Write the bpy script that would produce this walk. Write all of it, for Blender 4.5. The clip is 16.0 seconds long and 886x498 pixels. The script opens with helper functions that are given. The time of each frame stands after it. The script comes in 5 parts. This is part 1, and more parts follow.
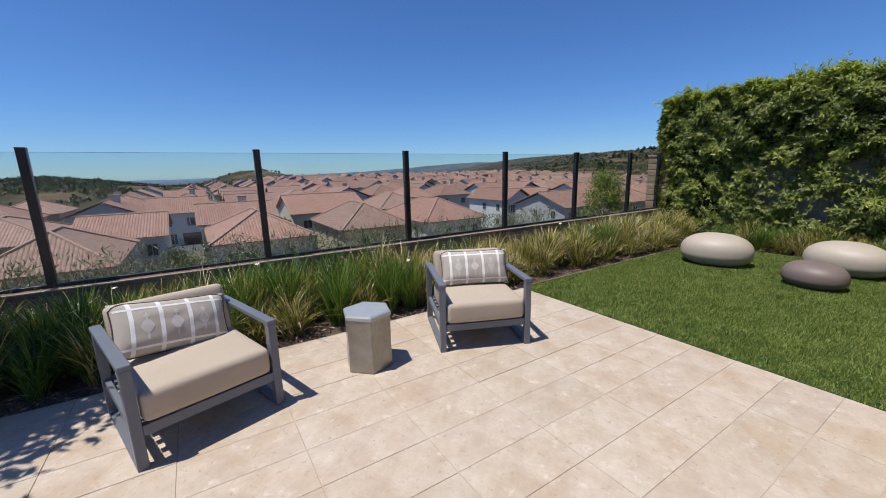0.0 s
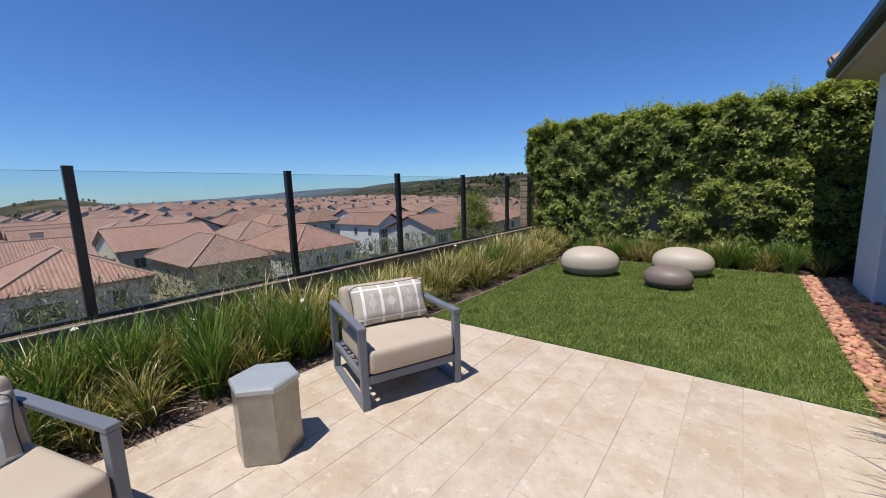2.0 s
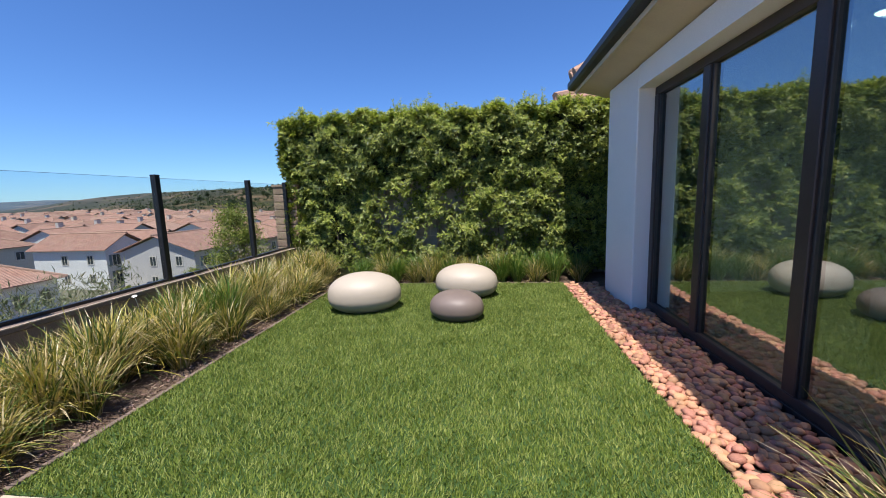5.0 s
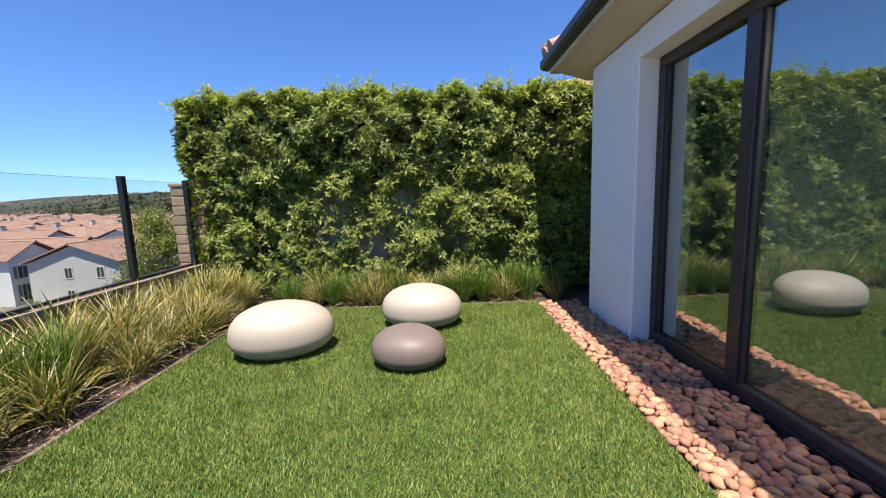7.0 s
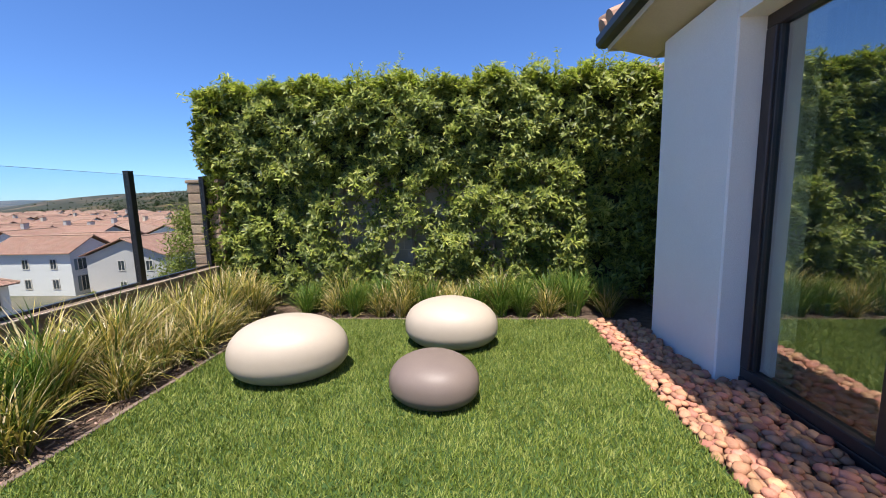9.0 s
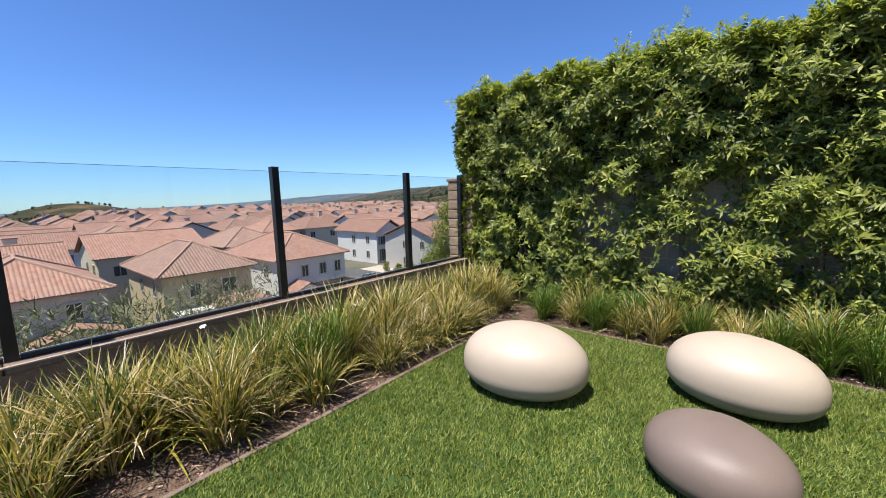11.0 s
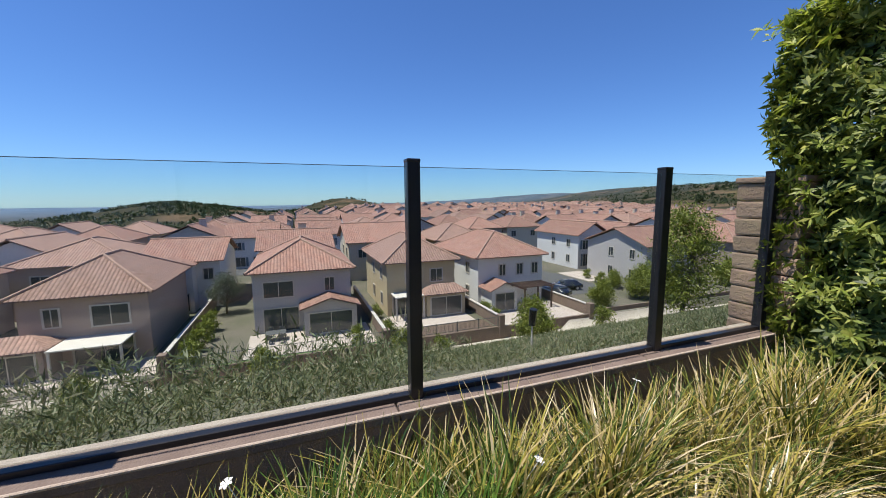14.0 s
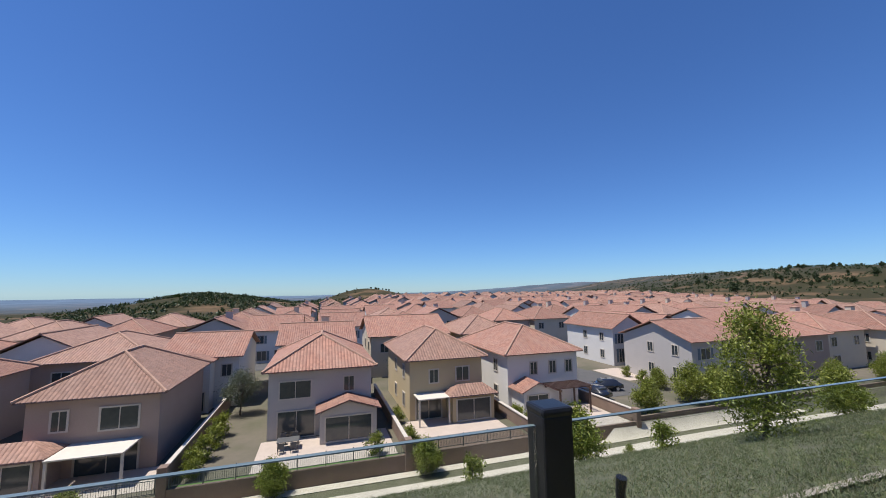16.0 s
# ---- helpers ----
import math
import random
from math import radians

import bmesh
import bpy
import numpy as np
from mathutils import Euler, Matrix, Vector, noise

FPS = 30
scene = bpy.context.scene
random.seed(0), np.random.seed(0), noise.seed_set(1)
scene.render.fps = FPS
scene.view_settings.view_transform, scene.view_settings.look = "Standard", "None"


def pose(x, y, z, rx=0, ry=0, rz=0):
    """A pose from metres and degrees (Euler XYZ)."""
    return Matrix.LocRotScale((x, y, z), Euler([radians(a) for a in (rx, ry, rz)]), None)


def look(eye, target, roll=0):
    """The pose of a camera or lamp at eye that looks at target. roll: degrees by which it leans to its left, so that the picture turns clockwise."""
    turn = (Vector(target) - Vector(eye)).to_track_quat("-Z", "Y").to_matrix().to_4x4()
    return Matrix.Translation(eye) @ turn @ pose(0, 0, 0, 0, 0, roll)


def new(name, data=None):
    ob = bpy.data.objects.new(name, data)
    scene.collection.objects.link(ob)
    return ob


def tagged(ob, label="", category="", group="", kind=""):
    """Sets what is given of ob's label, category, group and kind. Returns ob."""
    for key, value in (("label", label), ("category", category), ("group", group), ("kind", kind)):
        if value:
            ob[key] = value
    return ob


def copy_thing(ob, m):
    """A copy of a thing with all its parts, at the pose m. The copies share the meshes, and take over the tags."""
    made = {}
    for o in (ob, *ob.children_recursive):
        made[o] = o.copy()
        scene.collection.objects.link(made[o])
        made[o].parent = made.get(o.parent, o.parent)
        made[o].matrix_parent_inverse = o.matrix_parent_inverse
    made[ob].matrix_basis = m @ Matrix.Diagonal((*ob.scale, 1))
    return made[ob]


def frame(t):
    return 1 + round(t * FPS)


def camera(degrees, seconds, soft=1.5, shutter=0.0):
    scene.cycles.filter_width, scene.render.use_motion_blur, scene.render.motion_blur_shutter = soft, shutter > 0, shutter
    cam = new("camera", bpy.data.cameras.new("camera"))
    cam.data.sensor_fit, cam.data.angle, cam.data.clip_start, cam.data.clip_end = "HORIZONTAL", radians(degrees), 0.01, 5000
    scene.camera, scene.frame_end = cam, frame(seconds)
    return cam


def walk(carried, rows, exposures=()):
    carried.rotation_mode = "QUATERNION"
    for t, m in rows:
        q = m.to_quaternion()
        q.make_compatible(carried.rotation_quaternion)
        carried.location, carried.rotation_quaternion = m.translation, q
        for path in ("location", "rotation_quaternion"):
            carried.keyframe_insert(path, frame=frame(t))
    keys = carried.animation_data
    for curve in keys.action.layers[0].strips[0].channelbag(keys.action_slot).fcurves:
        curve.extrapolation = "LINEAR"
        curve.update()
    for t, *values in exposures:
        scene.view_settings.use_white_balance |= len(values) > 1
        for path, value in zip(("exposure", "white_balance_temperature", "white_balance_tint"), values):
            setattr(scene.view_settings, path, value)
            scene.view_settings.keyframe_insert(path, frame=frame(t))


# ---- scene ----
cam = camera(98.4, 16.0, soft=0.95)
PATH = [
    (0, (0.39, 0.29, 1.525), (-1.258, 1.348, 1.117), -1.2),
    (0.5, (0.213, 0.246, 1.513), (-1.42, 1.333, 1.124), -1.3),
    (1, (0.033, 0.219, 1.48), (-1.538, 1.412, 1.155), -1.7),
    (1.5, (-0.115, 0.201, 1.529), (-1.554, 1.552, 1.21), -1.5),
    (2, (-0.19, 0.31, 1.497), (-1.406, 1.869, 1.197), -1.8),
    (2.5, (-0.27, 0.548, 1.442), (-1.233, 2.279, 1.168), -1.8),
    (3, (-0.352, 0.824, 1.415), (-1.104, 2.657, 1.139), -1.8),
    (3.5, (-0.469, 1.16, 1.48), (-1.037, 3.055, 1.191), -1.7),
    (4, (-0.524, 1.504, 1.436), (-0.934, 3.442, 1.161), -1.7),
    (6.5, (-0.636, 3.188, 1.433), (-0.706, 5.168, 1.158), -1.9),
    (7, (-0.636, 3.429, 1.412), (-0.634, 5.411, 1.147), -1.9),
    (7.5, (-0.59, 3.656, 1.405), (-0.568, 5.639, 1.142), -1.9),
    (8, (-0.612, 3.846, 1.403), (-0.577, 5.829, 1.14), -1.9),
    (10.5, (-0.772, 4.265, 1.445), (-1.740, 5.995, 1.180), -1.1),
    (11, (-0.872, 4.418, 1.465), (-2.132, 5.948, 1.197), -1.5),
    (11.5, (-1.074, 4.631, 1.434), (-2.540, 5.968, 1.184), -0.9),
    (12, (-1.251, 4.864, 1.461), (-2.878, 5.998, 1.206), -0.7),
    (12.5, (-1.475, 5.114, 1.460), (-3.193, 6.110, 1.223), -0.9),
    (13, (-1.762, 5.334, 1.456), (-3.544, 6.212, 1.224), -1.0),
    (13.5, (-2.048, 5.538, 1.513), (-3.886, 6.287, 1.260), -0.4),
    (14, (-2.446, 5.620, 1.577), (-4.296, 6.335, 1.324), -0.4),
    (14.5, (-2.838, 5.707, 1.667), (-4.711, 6.385, 1.479), -0.9),
    (15, (-3.137, 5.732, 1.798), (-5.035, 6.363, 1.750), -0.9),
    (15.5, (-3.349, 5.698, 1.949), (-5.254, 6.297, 2.071), -0.9),
    (16, (-3.551, 5.718, 2.001), (-5.444, 6.328, 2.214), -0.7),
]
EXPOSURES = [(0.0, 0.05, 6350, 11), (2.0, 0.15, 6380, 11), (4.0, 0.40, 6380, 11), (7.0, 0.92, 6750, 13), (10.5, 0.78, 6750, 13), (12.5, 0.58, 6650, 13),
             (14.0, 0.40, 6500, 12), (16.0, 0.2, 6400, 11)]
walk(cam, [(t, look(eye, target, roll)) for t, eye, target, roll in PATH],
     EXPOSURES)

# ---- sky and sun ----
SUN_WAY = Vector((-0.04, -0.36, 1.0)).normalized()
world = bpy.data.worlds.new("sky")
scene.world = world
world.use_nodes = True
wn = world.node_tree
sky = wn.nodes.new("ShaderNodeTexSky")
sky.sky_type = 'NISHITA'
sky.sun_disc = False
sky.sun_elevation = math.asin(SUN_WAY.z)
sky.sun_rotation = radians(186)
sky.altitude = 200
sky.air_density = 1.0
sky.dust_density = 0.0
sky.ozone_density = 4.0
clear = wn.nodes.new("ShaderNodeVectorMath")
clear.operation = 'MULTIPLY'
clear.inputs[1].default_value = (0.62, 0.92, 1.36)
wn.links.new(sky.outputs[0], clear.inputs[0])
wn.links.new(clear.outputs[0], wn.nodes["Background"].inputs[0])
wn.nodes["Background"].inputs[1].default_value = 0.08
sun = new("sun", bpy.data.lights.new("sun", 'SUN'))
sun.data.energy = 5.0
sun.data.angle = radians(0.55)
sun.data.color = (1.0, 0.955, 0.89)
sun.matrix_world = look(SUN_WAY * 30, (0, 0, 0))


# ---- materials ----
def nodes_of(name):
    m = bpy.data.materials.new(name)
    m.use_nodes = True
    return m, m.node_tree.nodes, m.node_tree.links, m.node_tree.nodes["Principled BSDF"]


def noise_node(n, l, coords, scale, detail=4.0, rough=0.6):
    t = n.new("ShaderNodeTexNoise")
    t.inputs["Scale"].default_value = scale
    t.inputs["Detail"].default_value = detail
    t.inputs["Roughness"].default_value = rough
    l.new(coords, t.inputs["Vector"])
    return t.outputs["Fac"]


def mix_node(n, l, fac, a, b, blend='MIX'):
    t = n.new("ShaderNodeMix")
    t.data_type = 'RGBA'
    t.blend_type = blend
    for key, v in (("Factor", fac), ("A", a), ("B", b)):
        sock = [i for i in t.inputs if i.name == key and (i.type == 'RGBA' or key == "Factor")][0]
        if isinstance(v, tuple):
            sock.default_value = (*v, 1)
        elif isinstance(v, (int, float)):
            sock.default_value = v
        else:
            l.new(v, sock)
    return [o for o in t.outputs if o.type == 'RGBA'][0]


def ramp_node(n, l, fac, lo, hi):
    t = n.new("ShaderNodeMapRange")
    t.inputs["From Min"].default_value = lo
    t.inputs["From Max"].default_value = hi
    l.new(fac, t.inputs["Value"])
    return t.outputs["Result"]


def surf(name, c1, c2, scale=6.0, rough=0.7, bump=0.15, grain=60.0, metal=0.0, vary=0.0, island=False, spec=0.4, dist=0.01, coat=0.0):
    """A solid surface: two colours mixed by broad noise, fine grain on top, relief, and a change from piece to piece."""
    m, n, l, p = nodes_of(name)
    co = n.new("ShaderNodeTexCoord").outputs["Object"]
    if not island and vary == 0:
        co = n.new("ShaderNodeNewGeometry").outputs["Position"]
    broad = ramp_node(n, l, noise_node(n, l, co, scale), 0.32, 0.68)
    fine = ramp_node(n, l, noise_node(n, l, co, grain, 3.0), 0.25, 0.75)
    col = mix_node(n, l, broad, c1, c2)
    dark = tuple(v * 0.72 for v in c1)
    f2 = n.new("ShaderNodeMath"); f2.operation = 'MULTIPLY'; f2.inputs[1].default_value = 0.35
    l.new(fine, f2.inputs[0])
    col = mix_node(n, l, f2.outputs[0], col, dark)
    if vary:
        r = n.new("ShaderNodeNewGeometry").outputs["Random Per Island"] if island else n.new("ShaderNodeObjectInfo").outputs["Random"]
        h = n.new("ShaderNodeHueSaturation")
        a = n.new("ShaderNodeMapRange"); a.inputs["To Min"].default_value = 1 - vary; a.inputs["To Max"].default_value = 1 + vary
        l.new(r, a.inputs["Value"]); l.new(a.outputs[0], h.inputs["Value"])
        b = n.new("ShaderNodeMapRange"); b.inputs["To Min"].default_value = 0.5 - vary * 0.06; b.inputs["To Max"].default_value = 0.5 + vary * 0.06
        w2 = n.new("ShaderNodeTexWhiteNoise"); w2.noise_dimensions = '1D'
        l.new(r, w2.inputs["W"]); l.new(w2.outputs["Value"], b.inputs["Value"]); l.new(b.outputs[0], h.inputs["Hue"])
        l.new(col, h.inputs["Color"])
        col = h.outputs["Color"]
    l.new(col, p.inputs["Base Color"])
    p.inputs["Roughness"].default_value = rough
    p.inputs["Metallic"].default_value = metal
    p.inputs["Specular IOR Level"].default_value = spec
    p.inputs["Coat Weight"].default_value = coat
    if bump:
        bn = n.new("ShaderNodeBump")
        bn.inputs["Strength"].default_value = bump
        bn.inputs["Distance"].default_value = dist
        l.new(fine, bn.inputs["Height"])
        l.new(bn.outputs[0], p.inputs["Normal"])
    return m


def leafy(name, colours, rough=0.45, through_light=0.35):
    """Leaves: a colour for each leaf out of a range, with light shining through the blade."""
    m, n, l, p = nodes_of(name)
    r = n.new("ShaderNodeNewGeometry")
    ramp = n.new("ShaderNodeValToRGB")
    while len(ramp.color_ramp.elements) < len(colours):
        ramp.color_ramp.elements.new(0.5)
    for i, (e, c) in enumerate(zip(ramp.color_ramp.elements, colours)):
        e.position = i / (len(colours) - 1)
        e.color = (*c, 1)
    l.new(r.outputs["Random Per Island"], ramp.inputs[0])
    pos = noise_node(n, l, r.outputs["Position"], 2.2, 3)
    dark = mix_node(n, l, 0.35, ramp.outputs[0], (0.5, 0.55, 0.35), 'MULTIPLY')
    col = mix_node(n, l, ramp_node(n, l, pos, 0.35, 0.65), dark, ramp.outputs[0])
    l.new(col, p.inputs["Base Color"])
    p.inputs["Roughness"].default_value = rough
    p.inputs["Specular IOR Level"].default_value = 0.4
    tr = n.new("ShaderNodeBsdfTranslucent")
    l.new(mix_node(n, l, 0.6, col, (0.9, 1.0, 0.35), 'MULTIPLY'), tr.inputs["Color"])
    mx = n.new("ShaderNodeMixShader")
    mx.inputs[0].default_value = through_light
    l.new(p.outputs[0], mx.inputs[1]); l.new(tr.outputs[0], mx.inputs[2])
    l.new(mx.outputs[0], n["Material Output"].inputs["Surface"])
    return m


def pane(name, tint, gloss=0.03):
    m, n, l, p = nodes_of(name)
    n.remove(p)
    t = n.new("ShaderNodeBsdfTransparent"); t.inputs[0].default_value = (*tint, 1)
    g = n.new("ShaderNodeBsdfGlossy"); g.inputs["Roughness"].default_value = 0.01
    f = n.new("ShaderNodeLayerWeight")
    pw = n.new("ShaderNodeMath"); pw.operation = 'POWER'; pw.inputs[1].default_value = 4.0
    l.new(f.outputs["Facing"], pw.inputs[0])
    mr = n.new("ShaderNodeMapRange"); mr.inputs["To Min"].default_value = gloss; mr.inputs["To Max"].default_value = 0.75
    l.new(pw.outputs[0], mr.inputs["Value"])
    mx = n.new("ShaderNodeMixShader")
    l.new(mr.outputs[0], mx.inputs[0]); l.new(t.outputs[0], mx.inputs[1]); l.new(g.outputs[0], mx.inputs[2])
    l.new(mx.outputs[0], n["Material Output"].inputs["Surface"])
    return m


def roof_tiles(name, c1, c2, c3):
    """Clay barrel tiles: courses by height, barrels along the eave, a colour for each tile."""
    m, n, l, p = nodes_of(name)
    co = n.new("ShaderNodeTexCoord").outputs["Object"]
    nor = n.new("ShaderNodeNewGeometry").outputs["True Normal"]
    sx = n.new("ShaderNodeSeparateXYZ"); l.new(co, sx.inputs[0])
    sn = n.new("ShaderNodeSeparateXYZ"); l.new(nor, sn.inputs[0])

    def math_node(op, a, b=None):
        t = n.new("ShaderNodeMath"); t.operation = op
        for i, v in enumerate((a, b)):
            if v is None:
                continue
            if isinstance(v, (int, float)):
                t.inputs[i].default_value = v
            else:
                l.new(v, t.inputs[i])
        return t.outputs[0]
    # the same test serves houses turned by a quarter: the object's own axes follow the turn
    tr = n.new("ShaderNodeVectorTransform"); tr.vector_type = 'NORMAL'; tr.convert_from = 'WORLD'; tr.convert_to = 'OBJECT'
    l.new(nor, tr.inputs[0]); sl = n.new("ShaderNodeSeparateXYZ"); l.new(tr.outputs[0], sl.inputs[0])
    across = math_node('GREATER_THAN', math_node('ABSOLUTE', sl.outputs[0]), math_node('ABSOLUTE', sl.outputs[1]))
    along = math_node('ADD', math_node('MULTIPLY', sx.outputs[1], across), math_node('MULTIPLY', sx.outputs[0], math_node('SUBTRACT', 1.0, across)))
    u = math_node('DIVIDE', along, 0.30)
    v = math_node('DIVIDE', sx.outputs[2], 0.165)
    fu, fv = math_node('FRACT', u), math_node('FRACT', v)
    barrel = math_node('SINE', math_node('MULTIPLY', fu, math.pi))
    step = math_node('SUBTRACT', 1.0, fv)
    height = math_node('ADD', math_node('MULTIPLY', barrel, 0.6), math_node('MULTIPLY', step, 0.6))
    cell = n.new("ShaderNodeCombineXYZ")
    l.new(math_node('FLOOR', u), cell.inputs[0]); l.new(math_node('FLOOR', v), cell.inputs[1])
    w = n.new("ShaderNodeTexWhiteNoise"); w.noise_dimensions = '2D'; l.new(cell.outputs[0], w.inputs["Vector"])
    col = mix_node(n, l, w.outputs["Value"], c1, c2)
    col = mix_node(n, l, math_node('MULTIPLY', ramp_node(n, l, noise_node(n, l, co, 0.7), 0.4, 0.7), 0.6), col, c3)
    rnd = n.new("ShaderNodeObjectInfo").outputs["Random"]
    hs = n.new("ShaderNodeHueSaturation")
    mr = n.new("ShaderNodeMapRange"); mr.inputs["To Min"].default_value = 0.8; mr.inputs["To Max"].default_value = 1.15
    l.new(rnd, mr.inputs["Value"]); l.new(mr.outputs[0], hs.inputs["Value"]); l.new(col, hs.inputs["Color"])
    l.new(hs.outputs[0], p.inputs["Base Color"])
    p.inputs["Roughness"].default_value = 0.8
    b = n.new("ShaderNodeBump"); b.inputs["Strength"].default_value = 0.9; b.inputs["Distance"].default_value = 0.12
    l.new(height, b.inputs["Height"]); l.new(b.outputs[0], p.inputs["Normal"])
    return m


def land(name):
    """Open country: dry grass and scrub, and a far plain blued by haze painted in with distance."""
    m, n, l, p = nodes_of(name)
    co = n.new("ShaderNodeNewGeometry").outputs["Position"]
    sx = n.new("ShaderNodeSeparateXYZ"); l.new(co, sx.inputs[0])
    dry = mix_node(n, l, ramp_node(n, l, noise_node(n, l, co, 0.3), 0.3, 0.7), (0.19, 0.12, 0.07), (0.12, 0.082, 0.048))
    scrub = mix_node(n, l, ramp_node(n, l, noise_node(n, l, co, 0.9), 0.3, 0.7), (0.034, 0.034, 0.018), (0.055, 0.048, 0.026))
    col = mix_node(n, l, ramp_node(n, l, noise_node(n, l, co, 0.012, 8, 0.62), 0.38, 0.50), dry, scrub)
    # distance haze put into the base colour: blue takes over from 700 m
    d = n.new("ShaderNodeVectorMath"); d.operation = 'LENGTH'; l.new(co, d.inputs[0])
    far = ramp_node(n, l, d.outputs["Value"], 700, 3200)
    haze_blue = mix_node(n, l, ramp_node(n, l, noise_node(n, l, co, 0.004, 6), 0.4, 0.6), (0.09, 0.13, 0.18), (0.13, 0.18, 0.24))
    l.new(mix_node(n, l, far, col, haze_blue), p.inputs["Base Color"])
    p.inputs["Roughness"].default_value = 0.95
    p.inputs["Specular IOR Level"].default_value = 0.05
    return m


M_TRAV = surf("travertine", (0.55, 0.465, 0.37), (0.41, 0.325, 0.24), 5.5, 0.6, 0.35, 42, vary=0.05, dist=0.004)


def travertine_detail(m):
    """Pits and long tan clouds over the slabs."""
    n, l = m.node_tree.nodes, m.node_tree.links
    p = n["Principled BSDF"]
    col = p.inputs["Base Color"].links[0].from_socket
    pos = n.new("ShaderNodeNewGeometry").outputs["Position"]
    cloud = ramp_node(n, l, noise_node(n, l, pos, 2.4, 7, 0.68), 0.46, 0.66)
    k = n.new("ShaderNodeMath"); k.operation = 'MULTIPLY'; k.inputs[1].default_value = 0.7
    l.new(cloud, k.inputs[0])
    col = mix_node(n, l, k.outputs[0], col, (0.40, 0.29, 0.185))
    pit = ramp_node(n, l, noise_node(n, l, pos, 24, 5, 0.75), 0.585, 0.66)
    k2 = n.new("ShaderNodeMath"); k2.operation = 'MULTIPLY'; k2.inputs[1].default_value = 0.55
    l.new(pit, k2.inputs[0])
    col = mix_node(n, l, k2.outputs[0], col, (0.27, 0.19, 0.125))
    pale = ramp_node(n, l, noise_node(n, l, pos, 9, 6, 0.7), 0.58, 0.72)
    k3 = n.new("ShaderNodeMath"); k3.operation = 'MULTIPLY'; k3.inputs[1].default_value = 0.6
    l.new(pale, k3.inputs[0])
    col = mix_node(n, l, k3.outputs[0], col, (0.70, 0.62, 0.53))
    l.new(col, p.inputs["Base Color"])


travertine_detail(M_TRAV)
M_GROUT = surf("grout", (0.47, 0.40, 0.32), (0.41, 0.345, 0.28), 5, 0.9)
M_SOIL = surf("mulch_soil", (0.12, 0.075, 0.05), (0.20, 0.14, 0.10), 14, 0.95, 0.8, 55, dist=0.03)
M_CHIP = surf("mulch_chip", (0.22, 0.14, 0.10), (0.36, 0.27, 0.21), 20, 0.9, vary=0.5, island=True)
M_CURB = surf("brown_stucco", (0.22, 0.155, 0.115), (0.27, 0.19, 0.145), 4, 0.85, 0.5, 90)
M_CAPD = surf("dark_cap", (0.16, 0.115, 0.09), (0.22, 0.165, 0.13), 6, 0.85, 0.4, 70)
M_CAP = surf("pale_concrete", (0.48, 0.39, 0.30), (0.38, 0.30, 0.235), 6, 0.85, 0.4, 70)
M_BLACK = surf("black_powder_coat", (0.012, 0.012, 0.014), (0.018, 0.018, 0.02), 5, 0.35, 0.05, 200)
M_GLASS = pane("clear_glass", (0.90, 0.945, 0.95), 0.025)
M_EDGE = surf("glass_edge", (0.13, 0.17, 0.17), (0.16, 0.20, 0.20), 4, 0.2, 0)
M_TURFBASE = surf("turf_backing", (0.035, 0.075, 0.015), (0.05, 0.10, 0.02), 8, 0.9, 0.6, 120)
M_TURF = leafy("turf_blade", [(0.065, 0.11, 0.014), (0.13, 0.19, 0.024), (0.21, 0.265, 0.045), (0.34, 0.365, 0.11)], 0.6, 0.22)
M_STRAP = leafy("strap_leaf", [(0.04, 0.08, 0.018), (0.10, 0.15, 0.03), (0.24, 0.25, 0.05), (0.50, 0.40, 0.09), (0.62, 0.47, 0.25), (0.74, 0.62, 0.42)], 0.32, 0.25)
M_STRAPG = leafy("strap_leaf_green", [(0.05, 0.12, 0.02), (0.09, 0.18, 0.03), (0.15, 0.25, 0.045), (0.35, 0.36, 0.09)], 0.32, 0.25)
M_PETAL = surf("white_petal", (0.8, 0.78, 0.7), (0.85, 0.84, 0.8), 9, 0.6, 0)
M_HEDGE = leafy("hedge_leaf", [(0.055, 0.085, 0.02), (0.13, 0.175, 0.035), (0.24, 0.29, 0.055), (0.38, 0.40, 0.09)], 0.5, 0.36)
M_SHOOT = leafy("hedge_new_growth", [(0.19, 0.25, 0.045), (0.30, 0.37, 0.06), (0.42, 0.47, 0.09), (0.55, 0.54, 0.14)], 0.5, 0.42)
# near-black fill that carries the shade inside the hedge in its colour
M_CORE = surf("hedge_dark_fill", (0.02, 0.03, 0.012), (0.045, 0.045, 0.025), 9, 0.95, 0.8, 50, dist=0.05)
M_BARK = surf("grey_bark", (0.20, 0.16, 0.12), (0.13, 0.10, 0.08), 8, 0.9, 0.6, 40)
M_BLOCK = surf("block_wall", (0.34, 0.31, 0.27), (0.26, 0.24, 0.21), 5, 0.9, 0.4, 60)
M_SPLIT = surf("tan_split_block", (0.42, 0.29, 0.19), (0.33, 0.22, 0.15), 7, 0.9, 0.6, 45, vary=0.14)
M_STUC = surf("white_stucco", (0.87, 0.86, 0.85), (0.83, 0.825, 0.82), 1.5, 0.85, 0.18, 120)
M_SOFFIT = surf("cream_soffit", (0.62, 0.54, 0.42), (0.57, 0.49, 0.38), 3, 0.8, 0.05, 60)
M_GUTTER = surf("dark_gutter", (0.03, 0.03, 0.032), (0.045, 0.042, 0.04), 6, 0.45, 0.05)
M_FRAME = surf("bronze_window_frame", (0.055, 0.043, 0.043), (0.07, 0.055, 0.052), 5, 0.4, 0.05, metal=0.3)
M_WIN = pane("tinted_window", (0.44, 0.61, 0.63), 0.40)
